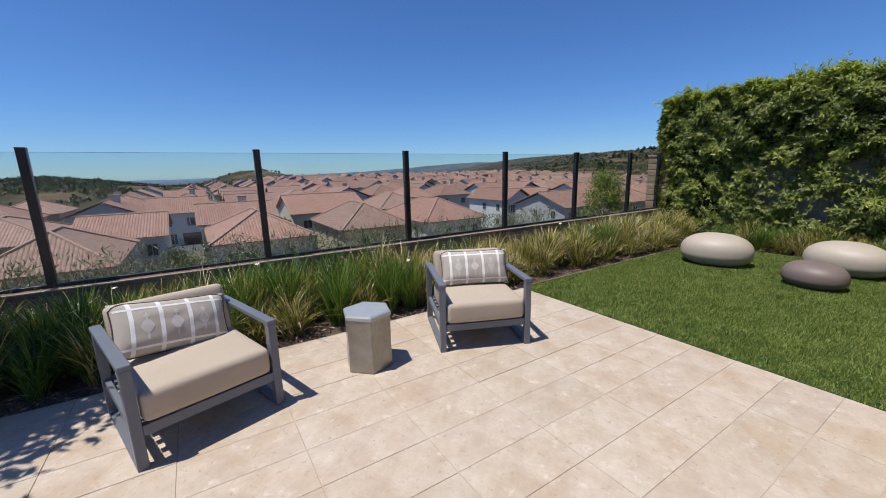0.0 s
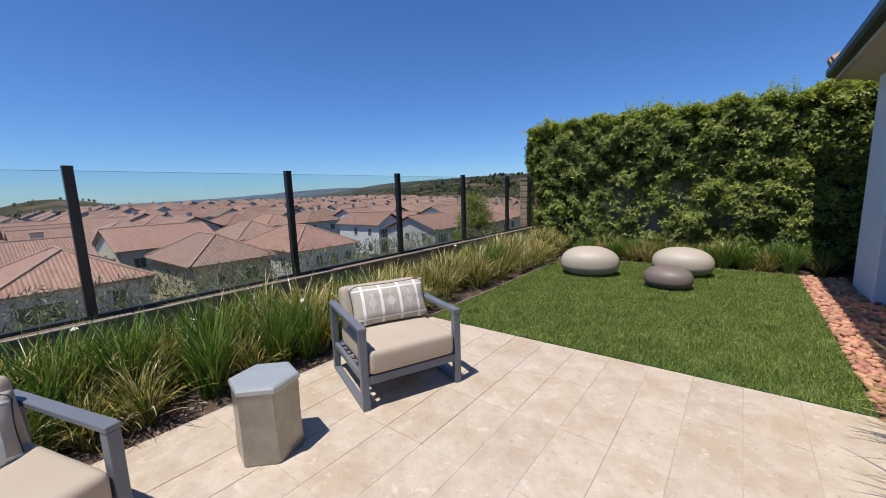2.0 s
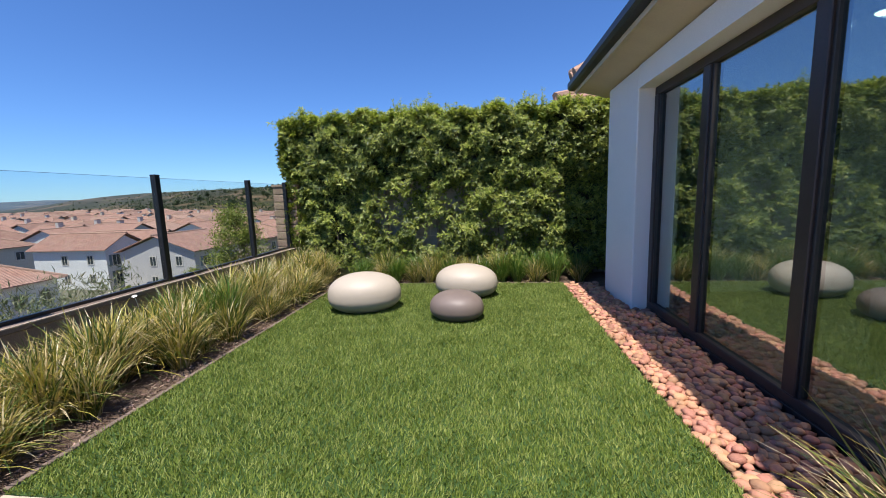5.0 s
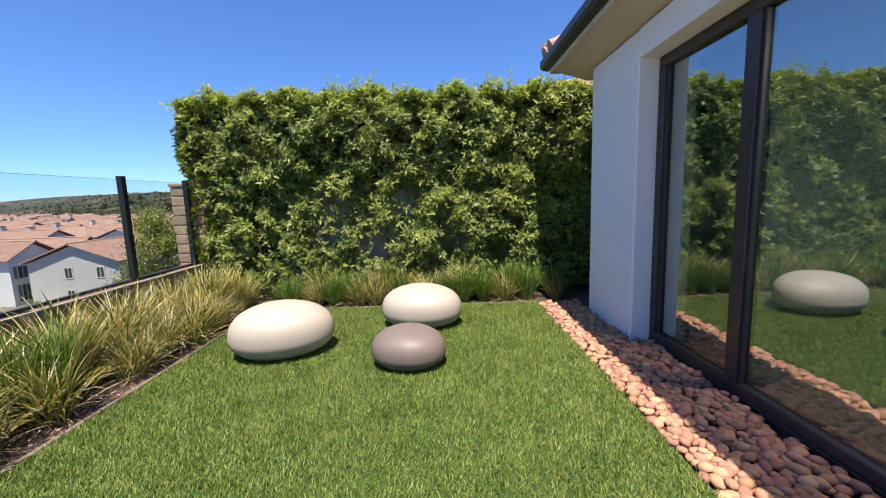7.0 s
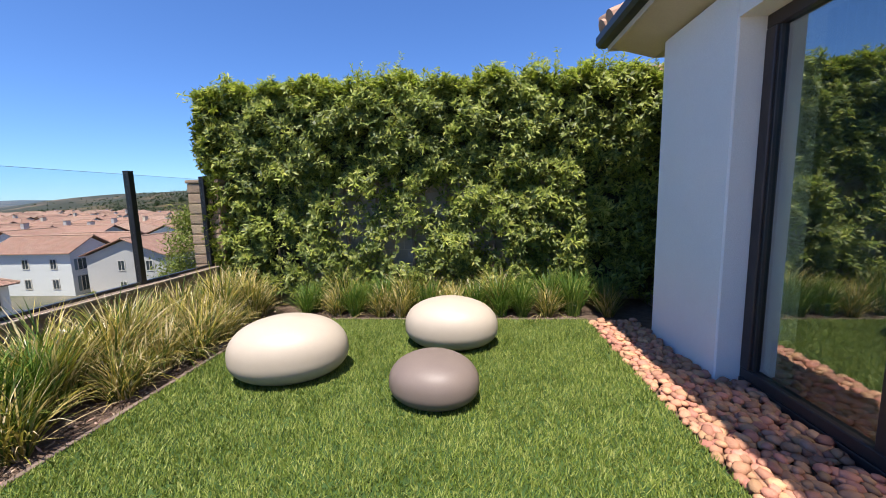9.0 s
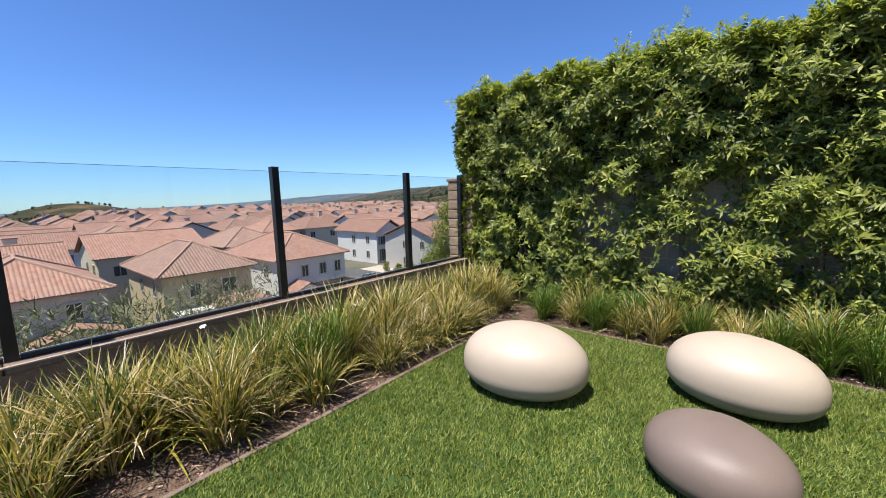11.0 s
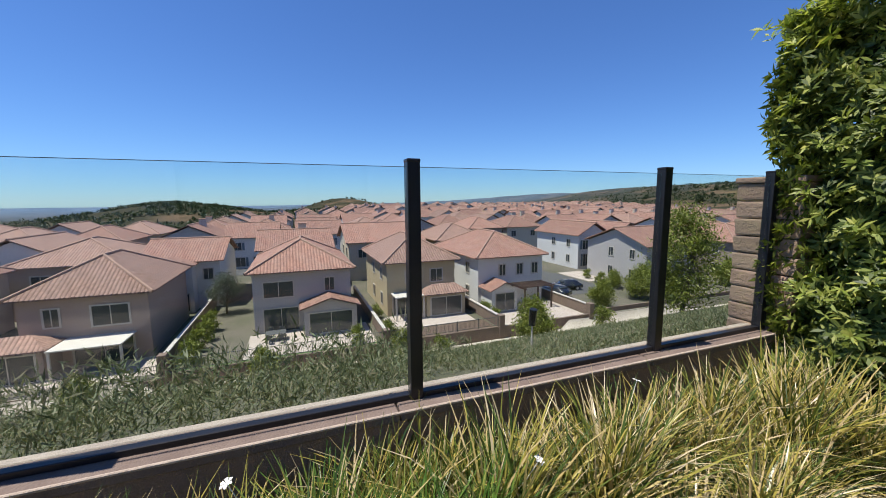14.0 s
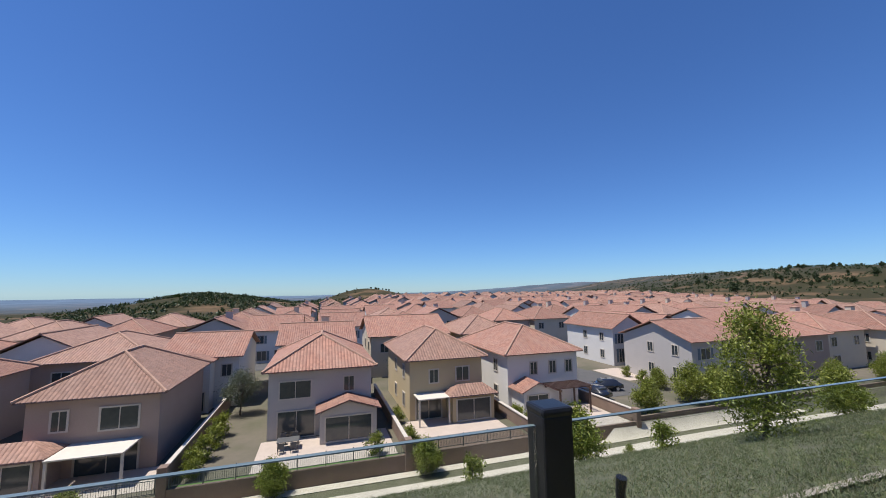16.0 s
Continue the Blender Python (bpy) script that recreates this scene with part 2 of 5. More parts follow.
M_PEB = surf("terracotta_pebble", (0.50, 0.25, 0.15), (0.40, 0.19, 0.12), 25, 0.75, 0.3, 120, vary=0.3)
M_PEBS = surf("terracotta_pebble_bank", (0.50, 0.25, 0.15), (0.38, 0.19, 0.12), 25, 0.75, 0.3, 120, vary=0.3, island=True)
M_STONE = surf("cream_fibreglass", (0.47, 0.40, 0.315), (0.43, 0.365, 0.285), 3, 0.5, 0.06, 150, spec=0.4)
M_STONED = surf("taupe_fibreglass", (0.17, 0.13, 0.11), (0.20, 0.155, 0.13), 3, 0.5, 0.06, 150, spec=0.4)
M_ALU = surf("grey_aluminium", (0.135, 0.145, 0.165), (0.15, 0.16, 0.18), 6, 0.42, 0.06, 220)
M_CUSH = surf("taupe_canvas", (0.46, 0.38, 0.29), (0.43, 0.355, 0.27), 4, 0.9, 0.25, 350, dist=0.002)
M_PILL = surf("oatmeal_weave", (0.46, 0.41, 0.34), (0.40, 0.36, 0.30), 12, 0.95, 0.3, 300, dist=0.002)
M_MOTIF = surf("faded_motif", (0.56, 0.53, 0.48), (0.50, 0.47, 0.42), 12, 0.95, 0.2, 300, dist=0.002)
M_STRIPE = surf("white_stripe", (0.78, 0.76, 0.72), (0.70, 0.68, 0.64), 12, 0.95, 0.2, 300, dist=0.002)
M_PIPE = surf("dark_piping", (0.06, 0.05, 0.045), (0.08, 0.07, 0.06), 12, 0.9)
M_HEX = surf("glazed_grey_ceramic", (0.27, 0.25, 0.215), (0.35, 0.325, 0.28), 7, 0.28, 0.12, 30, metal=0.55, dist=0.006)
M_HEXTOP = surf("pale_glaze", (0.40, 0.42, 0.41), (0.46, 0.47, 0.45), 7, 0.3, 0.08, 30, metal=0.3)
M_COVER = leafy("ground_cover_leaf", [(0.10, 0.125, 0.055), (0.16, 0.18, 0.085), (0.22, 0.225, 0.115), (0.33, 0.28, 0.17)], 0.6, 0.2)
M_SLOPE = surf("bank_soil", (0.115, 0.112, 0.06), (0.165, 0.148, 0.09), 1.2, 0.95, 0.6, 8, dist=0.1)
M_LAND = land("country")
M_PATH = surf("pale_decomposed_granite", (0.62, 0.53, 0.41), (0.52, 0.44, 0.34), 0.8, 0.95, 0.3, 6)
M_LOT = surf("town_ground", (0.16, 0.135, 0.10), (0.09, 0.09, 0.05), 0.2, 0.95, 0.2, 3)
M_ROAD = surf("asphalt", (0.11, 0.105, 0.10), (0.085, 0.083, 0.08), 0.5, 0.9, 0.3, 12)
M_PAVE = surf("pale_paving", (0.52, 0.43, 0.35), (0.46, 0.38, 0.31), 0.8, 0.85, 0.2, 4)
M_RET = surf("brown_block_wall", (0.25, 0.175, 0.13), (0.20, 0.14, 0.105), 0.8, 0.9, 0.4, 6)
M_ROOFS = [roof_tiles("clay_roof_red", (0.37, 0.185, 0.125), (0.26, 0.125, 0.085), (0.34, 0.21, 0.155)),
           roof_tiles("clay_roof_tan", (0.36, 0.205, 0.145), (0.24, 0.135, 0.095), (0.32, 0.20, 0.15)),
           roof_tiles("clay_roof_rose", (0.34, 0.17, 0.115), (0.24, 0.115, 0.08), (0.32, 0.20, 0.15))]
M_RIDGE = surf("clay_ridge_tile", (0.44, 0.28, 0.20), (0.36, 0.21, 0.15), 2, 0.85)
M_WALLS = [surf("stucco_" + k, c, tuple(v * 0.93 for v in c), 0.5, 0.9, 0.1, 10) for k, c in
           (("grey", (0.50, 0.46, 0.42)), ("ochre", (0.55, 0.44, 0.27)), ("white", (0.72, 0.69, 0.64)), ("rose", (0.42, 0.32, 0.26)), ("cream", (0.62, 0.54, 0.42)))]
M_HWIN = surf("dark_window_glass", (0.04, 0.05, 0.055), (0.06, 0.07, 0.07), 2, 0.12, 0, spec=0.8)
M_TRIM = surf("pale_trim", (0.58, 0.52, 0.44), (0.52, 0.47, 0.40), 2, 0.8, 0.05)
M_SHUT = surf("blue_grey_shutter", (0.13, 0.17, 0.19), (0.16, 0.2, 0.22), 2, 0.7)
M_DOOR = surf("dark_wood_door", (0.10, 0.06, 0.045), (0.13, 0.08, 0.06), 2, 0.6)
M_IRON = surf("iron_fence", (0.10, 0.10, 0.10), (0.13, 0.13, 0.12), 2, 0.5)
M_AWN = surf("cream_awning", (0.66, 0.60, 0.50), (0.60, 0.54, 0.45), 2, 0.8)
M_TREE = leafy("tree_leaf", [(0.10, 0.12, 0.02), (0.18, 0.21, 0.03), (0.28, 0.31, 0.05), (0.38, 0.39, 0.10)], 0.5, 0.3)
M_TREED = leafy("dark_tree_leaf", [(0.03, 0.05, 0.018), (0.05, 0.075, 0.025), (0.08, 0.10, 0.04)], 0.55, 0.2)
M_SILVER = leafy("olive_leaf", [(0.10, 0.12, 0.08), (0.16, 0.18, 0.12), (0.2, 0.2, 0.15)], 0.5, 0.2)
M_CARP = surf("car_paint", (0.015, 0.017, 0.022), (0.02, 0.022, 0.028), 2, 0.25, 0, coat=1.0)
M_TYRE = surf("tyre_rubber", (0.02, 0.02, 0.02), (0.03, 0.03, 0.03), 4, 0.8)
M_LINEN = surf("white_linen", (0.72, 0.70, 0.67), (0.66, 0.64, 0.62), 4, 0.9, 0.2, 40)
M_SHEER = surf("sheer_curtain", (0.72, 0.74, 0.72), (0.66, 0.69, 0.68), 4, 0.9, 0.1, 60)
M_FLOORIN = surf("grey_carpet", (0.30, 0.29, 0.27), (0.26, 0.25, 0.24), 6, 0.95, 0.4, 200)
M_SHADE = surf("lamp_shade", (0.78, 0.75, 0.68), (0.74, 0.70, 0.64), 6, 0.9)
M_LAMP, ln, ll, lp = nodes_of("downlight_lens")
lp.inputs["Emission Color"].default_value = (1.0, 0.85, 0.6, 1)
lp.inputs["Emission Strength"].default_value = 8.0
M_FIELD = surf("artificial_lawn", (0.07, 0.14, 0.03), (0.09, 0.16, 0.04), 1.5, 0.9, 0.3, 20)


# ---- mesh helpers ----
def obj(name, bm, material, parent=None, smooth=False):
    me = bpy.data.meshes.new(name)
    bm.to_mesh(me)
    bm.free()
    me.materials.append(material)
    if smooth:
        me.polygons.foreach_set("use_smooth", [True] * len(me.polygons))
    ob = new(name, me)
    if parent is not None:
        ob.parent = parent
    return ob


def part(name, bm, material, parent, label="", smooth=False):
    return tagged(obj(name, bm, material, parent, smooth), label=label)


def raw(name, verts, faces, material, parent=None, smooth=False):
    me = bpy.data.meshes.new(name)
    me.from_pydata(verts, [], faces)
    me.materials.append(material)
    if smooth:
        me.polygons.foreach_set("use_smooth", [True] * len(me.polygons))
    ob = new(name, me)
    if parent is not None:
        ob.parent = parent
    return ob


def quads(name, verts, corners, material, parent=None):
    """A mesh of many quads from arrays: verts (n, 3), corners (m, 4)."""
    me = bpy.data.meshes.new(name)
    me.vertices.add(len(verts))
    me.vertices.foreach_set("co", np.asarray(verts, np.float32).ravel())
    me.loops.add(corners.size)
    me.loops.foreach_set("vertex_index", corners.astype(np.int32).ravel())
    me.polygons.add(len(corners))
    me.polygons.foreach_set("loop_start", np.arange(0, corners.size, 4, dtype=np.int32))
    me.update(calc_edges=True)
    me.materials.append(material)
    ob = new(name, me)
    if parent is not None:
        ob.parent = parent
    return ob


def thing(name, m, label, category, group="", kind=""):
    ob = new(name)
    ob.empty_display_size = 0.1
    ob.matrix_basis = m
    return tagged(ob, label, category, group, kind)


def cuboid(a, b, bevel=0.0, bm=None, seg=1):
    one = bmesh.new()
    bmesh.ops.create_cube(one, size=1)
    for v in one.verts:
        v.co = Vector([(a[i] + b[i]) / 2 + v.co[i] * (b[i] - a[i]) for i in range(3)])
    if bevel:
        bmesh.ops.bevel(one, geom=list(one.edges), offset=bevel, segments=seg, profile=0.6, affect='EDGES')
    if bm is None:
        return one
    tmp = bpy.data.meshes.new("tmp")
    one.to_mesh(tmp)
    one.free()
    bm.from_mesh(tmp)
    bpy.data.meshes.remove(tmp)
    return bm


def beam(p, q, w, h=None, bm=None, bevel=0.0):
    """A bar of section w x h from p to q."""
    p, q = Vector(p), Vector(q)
    h = h or w
    length = (q - p).length
    one = cuboid((-w / 2, -h / 2, 0), (w / 2, h / 2, length), bevel)
    way = (q - p).normalized()
    side = Vector((0, 0, 1)).cross(way)
    side = side.normalized() if side.length > 1e-4 else Vector((1, 0, 0))
    up = way.cross(side)
    m = Matrix((side, up, way)).transposed().to_4x4()
    m.translation = p
    bmesh.ops.transform(one, matrix=m, verts=one.verts)
    if bm is None:
        return one
    tmp = bpy.data.meshes.new("tmp")
    one.to_mesh(tmp)
    one.free()
    bm.from_mesh(tmp)
    bpy.data.meshes.remove(tmp)
    return bm


def tube(points, radii, sides=7, bm=None):
    bm = bm or bmesh.new()
    rings = []
    for i, p in enumerate(points):
        p = Vector(p)
        way = (Vector(points[min(i + 1, len(points) - 1)]) - Vector(points[max(i - 1, 0)])).normalized()
        side = way.orthogonal().normalized()
        up = way.cross(side)
        rings.append([bm.verts.new(p + radii[i] * (math.cos(a) * side + math.sin(a) * up)) for a in (k * math.tau / sides for k in range(sides))])
    for r, s in zip(rings, rings[1:]):
        for k in range(sides):
            bm.faces.new((r[k], r[(k + 1) % sides], s[(k + 1) % sides], s[k]))
    bm.faces.new(rings[0][::-1])
    bm.faces.new(rings[-1])
    return bm


def structure(name, bm, material, smooth=False):
    return tagged(obj(name, bm, material, None, smooth), kind="structure")


rng = np.random.default_rng(7)


def leaf_arrays(base, way, length, width, fold=0.25):
    """Four-cornered pointed leaves from base points, unit ways, lengths and widths."""
    n = len(base)
    r = rng.normal(size=(n, 3))
    side = np.cross(way, r)
    side /= np.linalg.norm(side, axis=1, keepdims=True) + 1e-9
    nor = np.cross(side, way)
    mid = base + way * length[:, None] * 0.45
    tip = base + way * length[:, None] - nor * length[:, None] * 0.12
    a = mid + side * width[:, None] / 2 + nor * width[:, None] * fold
    b = mid - side * width[:, None] / 2 + nor * width[:, None] * fold
    v = np.stack([base, a, tip, b], 1).reshape(-1, 3)
    return v, np.arange(4 * n).reshape(-1, 4)


def unit(v):
    return v / (np.linalg.norm(v, axis=-1, keepdims=True) + 1e-9)


def sprays(centre, out, per, leaf_len, leaf_w, spread=1.0):
    """Little fans of leaves, per leaves at each centre, opening along out."""
    n = len(centre)
    way = unit(np.repeat(out, per, 0) + spread * rng.normal(size=(n * per, 3)) * 0.65)
    base = np.repeat(centre, per, 0) + rng.normal(size=(n * per, 3)) * leaf_len * 0.35
    length = leaf_len * rng.uniform(0.6, 1.25, n * per)
    return leaf_arrays(base, way, length, leaf_w * rng.uniform(0.7, 1.3, n * per))


# ---- the garden: ground, curb, walls ----
FENCE_X, CURB_Z = -4.24, 0.57
structure("patio_bed", cuboid((-3.06, -7.0, -0.25), (4.2, 3.72, -0.004)), M_GROUT)
structure("soil_bed_fence", cuboid((-4.135, -7.0, -0.3), (-3.03, 9.2, -0.03)), M_SOIL)
structure("soil_bed_hedge", cuboid((-3.028, 8.36, -0.3), (1.6, 9.4, -0.032)), M_SOIL)
structure("soil_bed_house", cuboid((0.66, 1.6, -0.3), (1.13, 3.66, 0.008)), M_SOIL)
structure("pebble_bed", cuboid((0.60, 3.72, -0.3), (1.34, 8.36, -0.028)), M_SOIL)
structure("lawn_base", cuboid((-3.06, 3.722, -0.3), (0.598, 8.358, 0.0)), M_TURFBASE)
structure("curb_wall", cuboid((-4.36, -7.0, -1.6), (-4.135, 9.3, CURB_Z - 0.05)), M_CURB)
for i in range(10):
    y0 = -6.99 + i * 1.63
    structure("curb_cap", cuboid((-4.365, y0, CURB_Z - 0.05), (-4.12, y0 + 1.622, CURB_Z), 0.008), M_CAPD)
# narrow paler strips along the outer and front edges of the darker cap
structure("trim_curb_sill", cuboid((-4.372, -7.0, CURB_Z - 0.06), (-4.325, 9.0, CURB_Z + 0.004), 0.004), M_CAP)
structure("trim_curb_edge", cuboid((-4.132, -7.0, CURB_Z - 0.012), (-4.117, 9.0, CURB_Z + 0.003), 0.004), M_CAP)


def lawn_edging():
    bm = bmesh.new()
    cuboid((-3.10, 3.74, -0.05), (-3.064, 8.0, 0.012), 0.004, bm)
    cuboid((-2.75, 8.362, -0.05), (0.56, 8.39, 0.012), 0.004, bm)
    return structure("trim_edging", bm, M_CAPD)


lawn_edging()

# travertine paving, one slab a piece
floor = structure("floor", cuboid((-3.05, -6.9, -0.05), (-3.0, -6.85, -0.01)), M_GROUT)
JX = [-3.04] + [-0.39 + 0.305 * k for k in range(-8, 15)]
JY = [3.715] + [3.69 - 0.61 * k for k in range(1, 18)]
slab_meshes = {}
far_slabs = bmesh.new()
for i in range(len(JX) - 1):
    for j in range(len(JY) - 1):
        a, b, c, d = JX[i], JX[i + 1], JY[j + 1], JY[j]
        if b > 0.7 and d > 1.6:
            if a > 0.6:
                continue
            b = 0.655
        if a > 1.4 or d < -2.0:
            cuboid((a + 0.002, c + 0.002, -0.03), (b - 0.002, d - 0.002, 0.0), 0, far_slabs)
            continue
        w, h = round(b - a - 0.004, 3), round(d - c - 0.004, 3)
        if (w, h) not in slab_meshes:
            bm = cuboid((-w / 2, -h / 2, -0.03), (w / 2, h / 2, 0.0), 0.002)
            slab_meshes[w, h] = bpy.data.meshes.new("slab")
            bm.to_mesh(slab_meshes[w, h])
            bm.free()
            slab_meshes[w, h].materials.append(M_TRAV)
        ob = new("slab", slab_meshes[w, h])
        ob.parent = floor
        ob.location = ((a + b) / 2, (c + d) / 2, random.uniform(-0.0015, 0.0015))
        ob.rotation_euler = (random.uniform(-0.001, 0.001), random.uniform(-0.001, 0.001), 0)
tagged(part("far_slabs", far_slabs, M_TRAV, floor), kind="stuff")


# ---- glass fence ----
POST_Y = [8.93, 7.83, 6.157, 4.457, 2.705, 0.91, -0.86, -2.62, -4.38, -6.1]


def glass_fence():
    f = thing("glass_fence", pose(FENCE_X, 0, CURB_Z), "clear glass fence with black square posts on a curb", "fence")
    for y in POST_Y:
        bm = cuboid((-0.032, y - 0.032, 0), (0.032, y + 0.032, 1.19), 0.005, seg=2)
        p = part("post", bm, M_BLACK, f, "black powder-coated square post")
        part("cap", cuboid((-0.034, y - 0.034, 1.186), (0.034, y + 0.034, 1.204), 0.007, seg=2), M_BLACK, p)
    for a, b in zip(POST_Y, POST_Y[1:]):
        g = part("glass_pane", cuboid((-0.005, b + 0.034, 0.02), (0.005, a - 0.034, 1.165)), M_GLASS, f, "clear glass panel")
        g.visible_shadow = False
        part("glass_edge", cuboid((-0.0052, b + 0.034, 1.165), (0.0052, a - 0.034, 1.167)), M_EDGE, g)
        part("bottom_rail", cuboid((-0.022, b + 0.034, 0.0), (0.022, a - 0.034, 0.03), 0.003), M_BLACK, f)
    return f


glass_fence()


# ---- block pillar and the wall behind the hedge ----
def pillar():
    f = thing("block_pillar", pose(-4.29, 9.2, 0.45), "stacked tan split-face block pillar at the fence end", "pillar")
    z = 0.0
    for k in range(9):
        h = 0.138
        bm = cuboid((-0.22, -0.215, z + 0.003), (0.22, 0.215, z + h - 0.003), 0.016, seg=2)
        bmesh.ops.subdivide_edges(bm, edges=[e for e in bm.edges if e.calc_length() > 0.25], cuts=3)
        for v in bm.verts:
            q = noise.noise(Vector((v.co.x * 7, v.co.y * 7, v.co.z * 9 + k * 3.7)))
            v.co.x += 0.014 * q
            v.co.y += 0.014 * noise.noise(Vector((v.co.y * 6 + 9, v.co.x * 7, k * 1.7)))
        part("block", bm, M_SPLIT, f)
        z += h
    part("cap", cuboid((-0.235, -0.23, z), (0.235, 0.23, z + 0.045), 0.012, seg=2), M_SPLIT, f)
    return f


pillar()
gw = structure("wall_garden", cuboid((-4.05, 9.42, -0.3), (9.0, 9.6, 1.95)), M_GROUT)
bm = cuboid((-0.196, -0.008, -0.096), (0.196, 0.0, 0.096), 0.004)
blk = bpy.data.meshes.new("block")
bm.to_mesh(blk)
bm.free()
blk.materials.append(M_BLOCK)
for r in range(10):
    for c in range(17):
        ob = new("block", blk)
        ob.parent = gw
        ob.location = (-3.85 + 0.4 * c + 0.2 * (r % 2), 9.42, 0.1 + 0.2 * r - 0.1)


# ---- the house beside the lawn ----
WX, GX = 1.13, 1.34
WY0, WY1 = 3.87, 6.94


def wall_with_opening():
    bm = bmesh.new()
    cuboid((WX, WY1, -0.1), (WX + 0.4, 7.97, 2.80), 0.012, bm)
    cuboid((WX, 2.2, -0.1), (WX + 0.4, WY0, 2.80), 0.012, bm)
    cuboid((WX, WY0, 2.56), (WX + 0.4, WY1, 2.80), 0.0, bm)
    return structure("wall_house", bm, M_STUC)


wall_with_opening()
structure("wall_house_end", cuboid((WX + 0.4, 7.67, -0.1), (8.0, 7.97, 2.8)), M_STUC)
structure("wall_house_return", cuboid((WX + 0.4, 2.2, -0.1), (4.2, 2.5, 2.8)), M_STUC)
structure("wall_house_south", cuboid((4.2, -7.0, -0.1), (4.5, 2.5, 2.8)), M_STUC)
structure("wall_house_far", cuboid((7.7, 2.5, -0.1), (8.0, 7.67, 2.8)), M_STUC)
structure("wall_house_rear", cuboid((4.5, 2.2, -0.1), (7.7, 2.5, 2.8)), M_STUC)
structure("floor_room", cuboid((1.35, 2.5, -0.1), (7.7, 7.67, 0.03)), M_FLOORIN)
structure("ceiling_room", cuboid((1.53, 2.5, 2.62), (7.7, 7.67, 2.78)), M_STUC)
def eave_soffit():
    """Boards that rise a little from the wall head out to the gutter."""
    bm = cuboid((0.80, 1.8, 2.803), (8.4, 8.42, 2.83))
    bmesh.ops.bisect_plane(bm, geom=list(bm.verts) + list(bm.edges) + list(bm.faces), plane_co=(WX + 0.1, 0, 0), plane_no=(1, 0, 0))
    for v in bm.verts:
        if v.co.x < WX:
            v.co.z += 0.12
    return structure("eave_soffit", bm, M_SOFFIT)


eave_soffit()
structure("eave_fascia", cuboid((0.775, 1.78, 2.90), (0.80, 8.45, 3.07)), M_SOFFIT)
structure("eave_fascia_end", cuboid((0.80, 8.42, 2.90), (8.4, 8.45, 3.07)), M_SOFFIT)


def gutter():
    bm = bmesh.new()
    profile = [(0.775, 2.95), (0.70, 2.96), (0.672, 2.995), (0.672, 3.065), (0.69, 3.075), (0.69, 3.05), (0.775, 3.05)]
    ends = [[bm.verts.new((x, y, z)) for x, z in profile] for y in (1.78, 8.52)]
    for k in range(len(profile)):
        bm.faces.new((ends[0][k], ends[0][(k + 1) % 7], ends[1][(k + 1) % 7], ends[1][k]))
    bm.faces.new(ends[0]); bm.faces.new(ends[1][::-1])
    bmesh.ops.recalc_face_normals(bm, faces=bm.faces)
    cuboid((0.69, 8.45, 2.96), (8.4, 8.53, 3.075), 0.012, bm)
    return structure("roof_gutter", bm, M_GUTTER)


gutter()


def hip_roof(bm, x0, x1, y0, y1, z, rise, fascia=0.12):
    """A hipped roof over a rectangle, as a closed solid. The ridge lies along the longer side."""
    w, d = x1 - x0, y1 - y0
    r = min(w, d) / 2
    if w >= d:
        top = [(x0 + r, (y0 + y1) / 2), (x1 - r + 1e-3, (y0 + y1) / 2)]
    else:
        top = [((x0 + x1) / 2, y0 + r), ((x0 + x1) / 2, y1 - r + 1e-3)]
    b = [bm.verts.new((x, y, z)) for x, y in ((x0, y0), (x1, y0), (x1, y1), (x0, y1))]
    e = [bm.verts.new((x, y, z + fascia)) for x, y in ((x0, y0), (x1, y0), (x1, y1), (x0, y1))]
    t = [bm.verts.new((x, y, z + fascia + rise)) for x, y in top]
    bm.faces.new(b[::-1])
    for k in range(4):
        bm.faces.new((b[k], b[(k + 1) % 4], e[(k + 1) % 4], e[k]))
    if w >= d:
        bm.faces.new((e[0], e[1], t[1], t[0])); bm.faces.new((e[1], e[2], t[1]))
        bm.faces.new((e[2], e[3], t[0], t[1])); bm.faces.new((e[3], e[0], t[0]))
        hips = [(e[0], t[0]), (e[3], t[0]), (e[1], t[1]), (e[2], t[1]), (t[0], t[1])]
    else:
        bm.faces.new((e[0], e[1], t[0])); bm.faces.new((e[1], e[2], t[1], t[0]))
        bm.faces.new((e[2], e[3], t[1])); bm.faces.new((e[3], e[0], t[0], t[1]))
        hips = [(e[0], t[0]), (e[1], t[0]), (e[2], t[1]), (e[3], t[1]), (t[0], t[1])]
    return [(a.co.copy(), c.co.copy()) for a, c in hips]


bm = bmesh.new()
hip_lines = hip_roof(bm, 0.74, 8.45, 1.75, 8.47, 3.055, 1.3, 0.05)
roof_own = structure("roof_house", bm, M_ROOFS[1])


def hip_tiles(start, end, count):
    """Overlapping half-round tiles up a hip, the lowest one standing proud at the corner."""
    for k in range(count):
        a, b = start.lerp(end, k / count), start.lerp(end, (k + 1.25) / count)
        lift = Vector((0, 0, 0.05))
        part("hip_tile", tube([a + lift, b + lift], [0.115, 0.09], 10), M_RIDGE, roof_own, "rounded clay hip tile", True)


for low, high in hip_lines:
    if low.x < 2 and low.z < 3.2:
        hip_tiles(low, high, 12)
